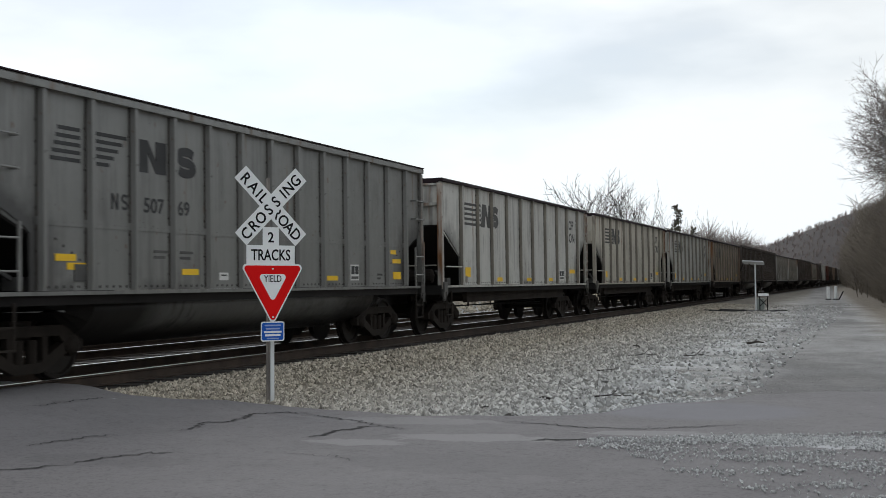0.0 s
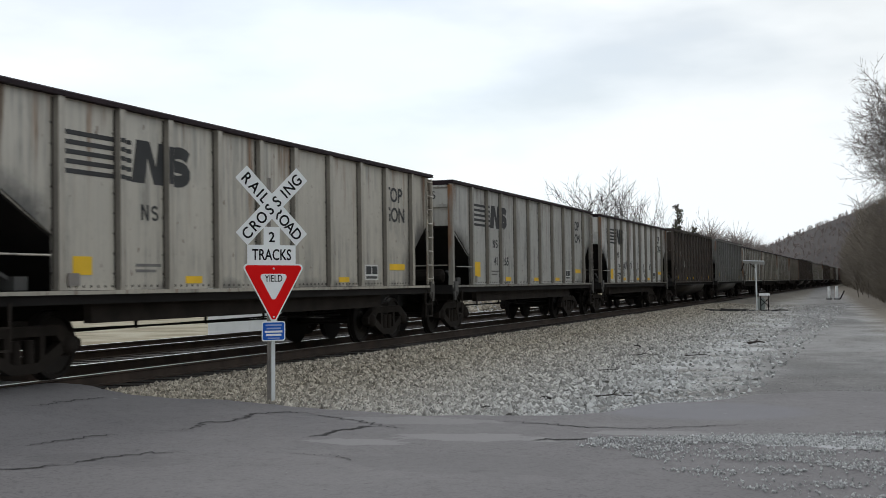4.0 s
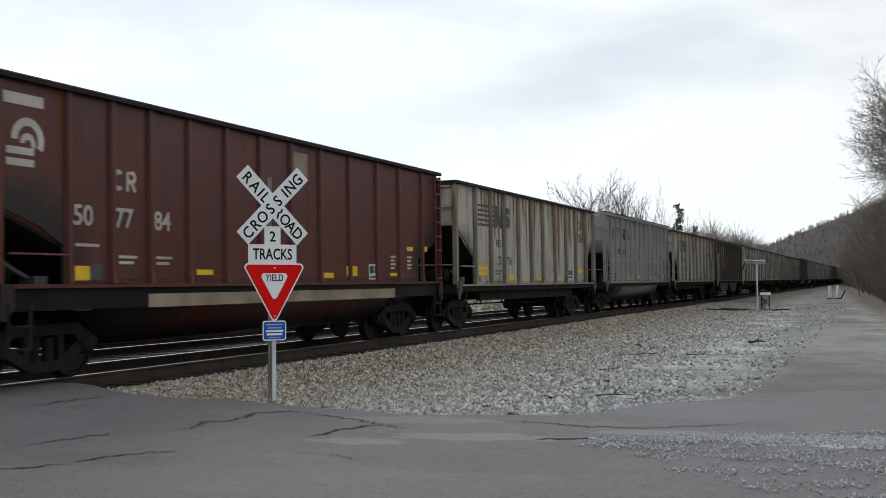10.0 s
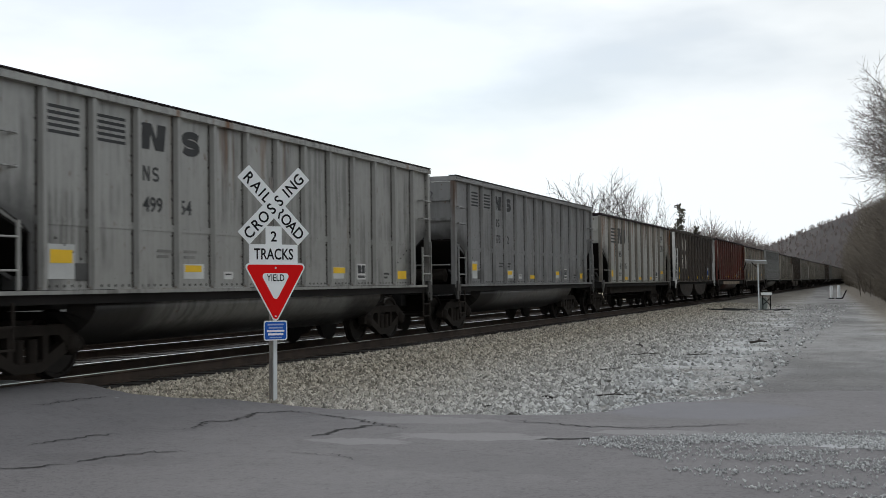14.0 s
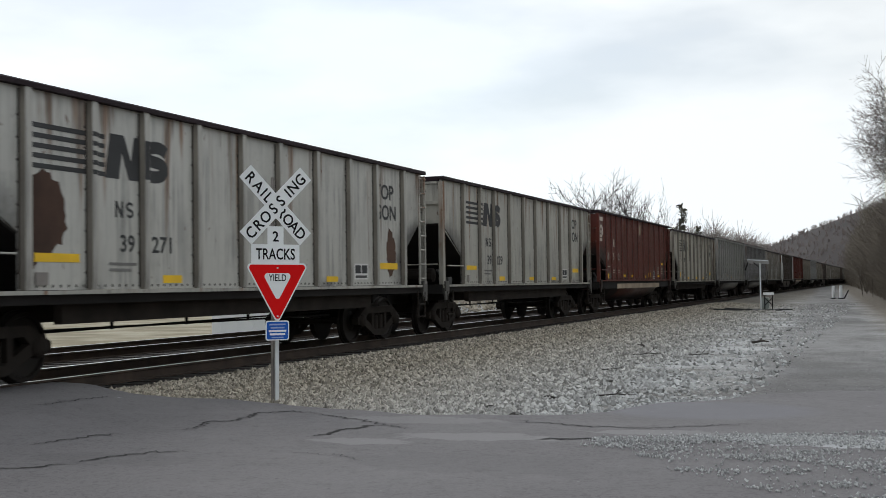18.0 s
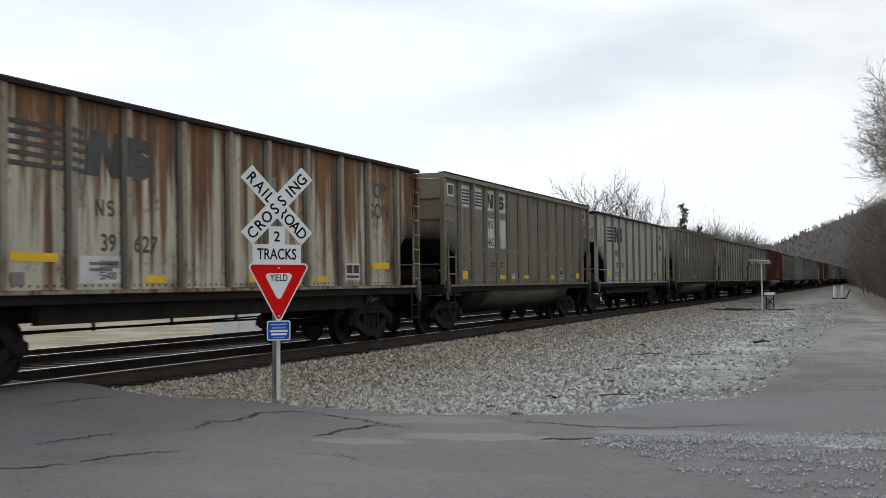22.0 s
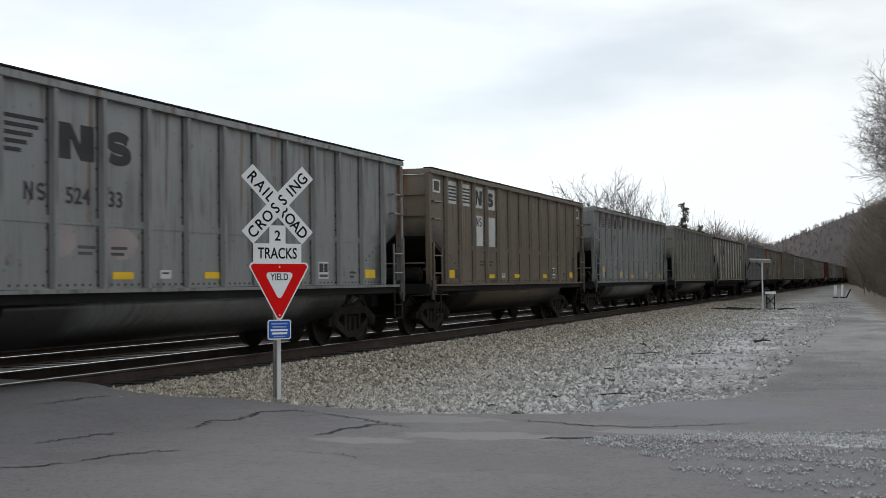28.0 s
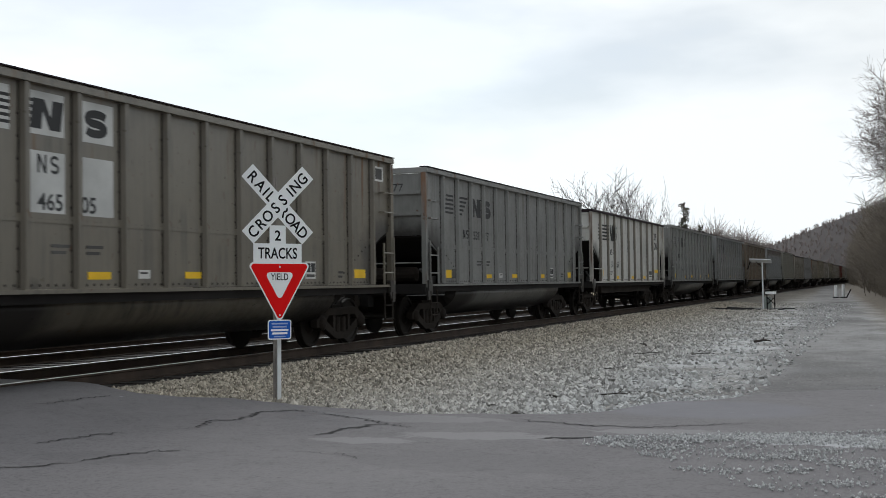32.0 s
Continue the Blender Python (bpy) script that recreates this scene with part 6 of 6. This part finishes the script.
def grow(V, F, W, G, p, d, length, r, level, rng, spread, up, fork=2, deep=4, tip=0.018, reach=1.0):
    """One limb in a few bent pieces, with side limbs; thin ones go to the twig mesh."""
    k = 4 if level == 0 else 3
    step = length / k
    for i in range(k):
        d = (d + Vector((rng.gauss(0, 0.13), rng.gauss(0, 0.13), rng.gauss(0, 0.08) + up))).normalized()
        q = p + d * step
        r1 = r * (0.80 if level == 0 else 0.72)
        if level < 2:
            limb(V, F, p, q, r, r1)
        else:
            limb(W, G, p, q, r, r1)
        if level < deep and (level > 0 or i >= 1):
            for _ in range(fork if level else 3):
                a = rng.uniform(0, math.tau)
                side = d.orthogonal().normalized()
                side.rotate(Matrix.Rotation(a, 3, d))
                nd = (d * rng.uniform(0.5, 0.9) + side * spread * rng.uniform(0.6, 1.1)).normalized()
                grow(V, F, W, G, q, nd, length * rng.uniform(0.42, 0.66) * (reach if level == 0 else 1.0), max(r1 * 0.55, tip), level + 1, rng, spread, up, fork, deep, tip, reach)
        p, r = q, r1


def tree_meshes(seed, h, r, spread=0.8, up=0.06, twig=TWIG, bark=None, fork=2, deep=4, tip=0.018, reach=1.0):
    rng = random.Random(seed)
    V, F, W, G = [], [], [], []
    grow(V, F, W, G, Vector((0, 0, -0.3)), Vector((rng.gauss(0, 0.04), rng.gauss(0, 0.04), 1)).normalized(), h * 0.62, r, 0, rng, spread, up, fork, deep, tip, reach)
    out = []
    for name, v, f, m in (("trunk", V, F, bark or BARK), ("crown", W, G, twig)):
        me = bpy.data.meshes.new(name)
        me.from_pydata(v, [], f)
        me.materials.append(m)
        out.append(me)
    return out


def tree(meshes, m, label, group="", category="tree"):
    t = new("bare_tree" if category == "tree" else "shrub")
    part("trunk", meshes[0], None, t)
    part("crown", meshes[1], None, t)
    t.matrix_basis = m
    return tagged(t, label, category, group)


def shrub_meshes(seed, h, n, mat=BRUSH):
    """A thicket of upright stems with fine side twigs."""
    rng = random.Random(seed)
    V, F, W, G = [], [], [], []
    for i in range(n):
        p = Vector((rng.gauss(0, h * 0.24), rng.gauss(0, h * 0.24), -0.1))
        d = Vector((rng.gauss(0, 0.25), rng.gauss(0, 0.25), 1)).normalized()
        L = h * rng.uniform(0.5, 1.0)
        limb(V, F, p, p + d * L * 0.6, 0.02, 0.012)
        for _ in range(9):
            q = p + d * L * rng.uniform(0.15, 0.6)
            e = (d + Vector((rng.gauss(0, 0.6), rng.gauss(0, 0.6), rng.gauss(0.1, 0.3)))).normalized()
            w = q + e * L * rng.uniform(0.2, 0.5)
            limb(W, G, q, w, 0.011, 0.006)
            for _ in range(3):
                e2 = (e + Vector((rng.gauss(0, 0.6), rng.gauss(0, 0.6), rng.gauss(0, 0.4)))).normalized()
                limb(W, G, w, w + e2 * L * rng.uniform(0.1, 0.28), 0.009, 0.004)
    out = []
    for name, v, f, m in (("trunk", V, F, BARK), ("crown", W, G, mat)):
        me = bpy.data.meshes.new(name)
        me.from_pydata(v, [], f)
        me.materials.append(m)
        out.append(me)
    return out


TREES = [tree_meshes(i + 3, 15, 0.17, 0.60 + 0.05 * (i % 3), 0.03, fork=(3, 2, 3)[i], tip=0.011, reach=0.66) for i in range(3)]
SHRUBS = [shrub_meshes(i + 31, 3.2, 26) for i in range(3)]
rng = random.Random(8)
# wood along the lane: tall trees, then lower growth further off
for x, y, h, k in ((3.6, 78, 1.02, 0), (4.7, 82, 1.12, 1), (3.9, 74, 0.82, 2), (3.1, 83, 0.86, 1), (5.6, 75, 1.0, 2), (6.6, 86, 1.1, 2), (2.9, 90, 0.56, 1), (7.0, 78, 1.05, 0), (2.6, 104, 0.5, 2)):
    tree(TREES[k], pose(x, y, ground_z(x, y) - 0.2, 0, 0, 67 * k + 31 * x) @ Matrix.Scale(h, 4), "tall bare grey-brown tree at the edge of the wood", "trees along the lane")
for i in range(10):
    y = 118 + i * 11 + rng.uniform(-2, 2)
    x = 0.8 + rng.uniform(-0.6, 5.5) - (y - 118) * 0.03
    tree(TREES[i % 3], pose(x, y, ground_z(x, y) - 0.2, 0, 0, rng.uniform(0, 360)) @ Matrix.Scale(rng.uniform(0.45, 0.7), 4), "bare grey-brown tree at the edge of the wood", "trees along the lane")
for i in range(80):
    y = 56 + i * 1.6 + rng.uniform(-1, 1)
    x = 2.6 + abs(rng.gauss(0, 2.0)) - (y - 56) * 0.033
    s = rng.uniform(0.6, 1.4)
    tree(SHRUBS[i % 3], pose(x, y, ground_z(x, y), 0, 0, rng.uniform(0, 360)) @ Matrix.Scale(s, 4), "tangled tan leafless brush beside the lane", "brush along the lane", "shrub")
# trees beyond the train: dark open crowns, and one hung with vines
DARK_BARK = plain("dark_wet_bark", (0.034, 0.029, 0.027), 0.95, 0, 0.35, 5, 0.4)
DARK_TWIG = plain("dark_twigs", (0.040, 0.034, 0.033), 0.95, 0, 0.35, 5)
OPEN = [tree_meshes(60, 15, 0.30, 0.62, 0.03, DARK_TWIG, DARK_BARK, 2, 3, 0.03), tree_meshes(61, 15, 0.30, 0.55, 0.05, DARK_TWIG, DARK_BARK, 2, 3, 0.03),
        tree_meshes(62, 15, 0.30, 0.38, 0.05, DARK_TWIG, DARK_BARK, 2, 3, 0.03), tree_meshes(65, 15, 0.32, 0.66, 0.07, DARK_TWIG, DARK_BARK, 2, 3, 0.03)]
for px, py, s, k in ((-31.0, 122.2, 11.6, 1), (-29.2, 123, 12.4, 0), (-26.4, 122, 13.6, 3), (-24.2, 123, 14.2, 2), (-22.6, 124.6, 12.6, 2)):
    s /= max(v.co.z for m in OPEN[k] for v in m.vertices)
    tree(OPEN[k], pose(px, py, -0.4, 0, 0, 77 * k + px) @ Matrix.Scale(s, 4), "bare dark branching tree beyond the train", "trees beyond the tracks")


def vine_tree():
    t = new("vine_covered_tree")
    m = tree_meshes(71, 9.5, 0.2, 0.5, 0.1, DARK_TWIG, DARK_BARK, 1, 3)
    part("trunk", m[0], None, t)
    part("crown", m[1], None, t)
    rng2 = random.Random(4)
    V, F = [], []
    for i in range(900):
        z = 9.4 - 6.4 * rng2.random() ** 0.8
        wide = (0.45 + 0.5 * noise.noise(Vector((z * 1.3, 4.4, 0)))) * (1.0 if z < 8.6 else 0.6)
        c = Vector((rng2.gauss(0.25 * math.sin(z * 1.7), wide * 0.7), rng2.gauss(0, wide * 0.7), z))
        a, b2 = Vector([rng2.gauss(0, 0.11) for _ in range(3)]), Vector([rng2.gauss(0, 0.11) for _ in range(3)])
        k = len(V)
        V += [tuple(c), tuple(c + a), tuple(c + a + b2), tuple(c + b2)]
        F.append((k, k + 1, k + 2, k + 3))
    me = bpy.data.meshes.new("vine_leaves")
    me.from_pydata(V, [], F)
    me.materials.append(LEAF)
    tagged(part("vine_leaves", me, None, t, "dull green vine leaves"), kind="stuff")
    return t


v = vine_tree()
v.matrix_basis = pose(-18.8, 120, -0.4, 0, 0, 20)
tagged(v, "slender tree hung with dull green vines", "tree", "trees beyond the tracks")
v2 = copy_thing(v, pose(-18.2, 128, -0.4, 0, 0, 140) @ Matrix.Scale(0.8, 4))


# ---- wooded hill in the distance ----
HILL = plain("leafless_wooded_hillside", (0.060, 0.050, 0.047), 1.0, 0, 0.25, 0.12)


def hill_z(x, y):
    ridge = 73.5 * smooth(-184, 162, x * 600 / max(300, y))
    return -9 + ridge * smooth(300, 520, y) * (1 + 0.12 * noise.noise(Vector((x * 0.01, y * 0.01, 3))))


hill = grid_sheet("hill", [-260 + 8 * i for i in range(90)], [260 + 12 * i for i in range(50)], hill_z, HILL)
tagged(hill, "leafless wooded hillside in the distance", "hill", kind="structure")


def forest(name, count, place, h0, h1, mat, seed, label, r=1.0, sprays=13, twig=(0.15, 0.34)):
    """Far bare trees: each a stem and a spray of twigs."""
    rng = random.Random(seed)
    V, F = [], []
    for _ in range(count):
        x, y, z = place(rng)
        h = rng.uniform(h0, h1)
        p = Vector((x, y, z - 0.5))
        limb(V, F, p, p + Vector((rng.gauss(0, 0.3), rng.gauss(0, 0.3), h * 0.8)), 0.22 * r, 0.06 * r)
        for _ in range(sprays):
            q = p + Vector((0, 0, h * rng.uniform(0.08 if r < 1 else 0.25, 0.8)))
            e = Vector((rng.gauss(0, 1), rng.gauss(0, 1), rng.uniform(0.4, 1.6))).normalized()
            limb(V, F, q, q + e * h * rng.uniform(*twig), 0.13 * r, 0.05 * r)
    me = bpy.data.meshes.new(name)
    me.from_pydata(V, [], F)
    me.materials.append(mat)
    return tagged(new(name, me), label, "woods", kind="stuff")


def on_hill(rng):
    y = rng.uniform(330, 640)
    x = rng.uniform(-120, 90)
    return x, y, hill_z(x, y)


def by_line(rng):
    y = rng.uniform(190, 320)
    x = -23 - abs(rng.gauss(0, 8)) - (y - 190) * 0.03
    return x, y, -0.5


def wood_edge(rng):
    y = rng.uniform(120, 420)
    x = max(-9.0, -1.4 - (y - 120) * 0.040) + abs(rng.gauss(0, 8))
    return x, y, 0.0 + max(0, x) * 0.12


FAR_TWIG = plain("far_grey_twigs", (0.25, 0.208, 0.195), 1.0, 0, 0.1, 0.3)
forest("hillside_woods", 5400, on_hill, 1.5, 2.7, FAR_TWIG, 21, "leafless woods covering the hillside", 0.45, 24)
forest("distant_woods", 420, by_line, 8.5, 13, TWIG, 22, "leafless woods beyond the tracks", 0.35, 46)
forest("lane_woods", 1300, wood_edge, 6, 13, BRUSH, 23, "leafless woods beside the far lane", 0.34, 46, (0.07, 0.2))


def roadside(rng):
    y = rng.uniform(64, 128)
    x = 0.5 - (y - 64) * 0.030 + abs(rng.gauss(0, 3.2))
    return x, y, ground_z(x, y)


forest("roadside_brush", 460, roadside, 4.5, 9.5, BRUSH, 29, "tan leafless brush and saplings beside the lane", 0.15, 80, (0.05, 0.17))


def thicket(rng):
    y = rng.uniform(58, 150)
    x = 1.8 - (y - 58) * 0.045 + abs(rng.gauss(0, 4.5))
    return x, y, ground_z(x, y)


forest("lane_thicket", 700, thicket, 3.5, 9.0, BRUSH, 24, "dense tan leafless thicket beside the lane", 0.19, 60, (0.05, 0.17))


# ---- sticks and clods lying on the stones ----
STICK = plain("wet_dark_stick", (0.045, 0.036, 0.030), 0.9, 0, 0.4, 8, 0.4)
CLOD = plain("dark_leaf_clod", (0.030, 0.026, 0.022), 0.95, 0, 0.5, 8, 0.5)
rng = random.Random(77)


def stick(x, y, length, turn, thick=0.03, twigs=1):
    bm = bmesh.new()
    p = Vector((-length / 2, 0, 0.05))
    for i in range(4):
        q = Vector((-length / 2 + length * (i + 1) / 4, rng.gauss(0, 0.04 * length), 0.05 + rng.uniform(0, 0.03)))
        bar(bm, p, q, thick * (1 - 0.15 * i), n=6)
        if i < twigs + 1 and i:
            bar(bm, q, q + Vector((0.16 * length, rng.choice((-1, 1)) * 0.13 * length, 0.05 + 0.1 * length * rng.random())), thick * 0.55, n=5)
        p = q
    s = part("stick", bm, STICK)
    s.matrix_basis = pose(x, y, ground_z(x, y), 0, 0, turn)
    tagged(s, "dark broken stick lying on the crushed stone", "stick", "sticks on the stones")


def clod(x, y, size):
    bm = bmesh.new()
    bmesh.ops.create_icosphere(bm, subdivisions=2, radius=1)
    for v in bm.verts:
        k = 1 + 0.55 * noise.noise(v.co * 1.7 + Vector((x, y, 0)))
        v.co = Vector((v.co.x * size * k, v.co.y * size * 0.8 * k, max(-0.2, v.co.z) * size * 0.42 * k))
    s = part("leaf_clod", bm, CLOD)
    s.matrix_basis = pose(x, y, ground_z(x, y) + 0.015, 0, 0, 40 * x)
    tagged(s, "dark clod of wet leaves on the crushed stone", "clod", "clods on the stones")


for x, y, n_, a, w in ((-3.25, 15.28, 0.5, 4, 0.02), (-2.78, 29.1, 0.42, 35, 0.06), (-5.2, 27.2, 0.4, 120, 0.04), (-4.45, 24.0, 0.6, 20, 0.02), (-4.3, 19.9, 0.35, -10, 0.015), (-3.4, 23.9, 0.5, 8, 0.02)):
    stick(x, y, n_, a, w)
for x, y, w in ((-4.07, 15.05, 0.10), (-3.92, 13.05, 0.09), (-4.43, 13.7, 0.08), (-5.51, 24.95, 0.08), (-5.76, 22.8, 0.06), (-5.5, 14.9, 0.05), (-4.9, 18.7, 0.05)):
    clod(x, y, w)


# ---- motion ----
def front_y(t, j):
    """Where the front of car j stands at t seconds: an even pace of one car a second, easing slightly."""
    return 25.42 + 0.2299 * t - 0.01733 * t ** 2 + 0.000257 * t ** 3 + PITCH * (t - j) + OFFSET.get(j, 0.0)


def spin(t):
    """How far the wheels have rolled at t seconds, in degrees."""
    return -math.degrees((front_y(t, 0) - front_y(0, 0)) / 0.457)


def motions():
    # the wheels of all trucks roll alike: the leading and the trailing wheelset each take one roll
    for s in (1, -1):
        sets = [o for o in bpy.data.objects if o.name.startswith("wheelset") and o.location.y * s > 0]
        walk(sets[0], [(i / FPS, pose(0, s * 0.89, 0.457, spin(i / FPS))) for i in range(32 * FPS + 1)])
        keyed = sets[0].animation_data
        for o in sets[1:]:
            o.rotation_mode = "QUATERNION"
            o.animation_data_create()
            o.animation_data.action = keyed.action
            o.animation_data.action_slot = keyed.action_slot
    for j, (car, kind) in CARS.items():
        walk(car, [(t, pose(TRACK_X, front_y(t, j) - LENGTH[kind] / 2 * SHORT.get(j, 1.0), CAR_Z, 0, 0, 0)) for t in range(0, 33, 4)])


motions()
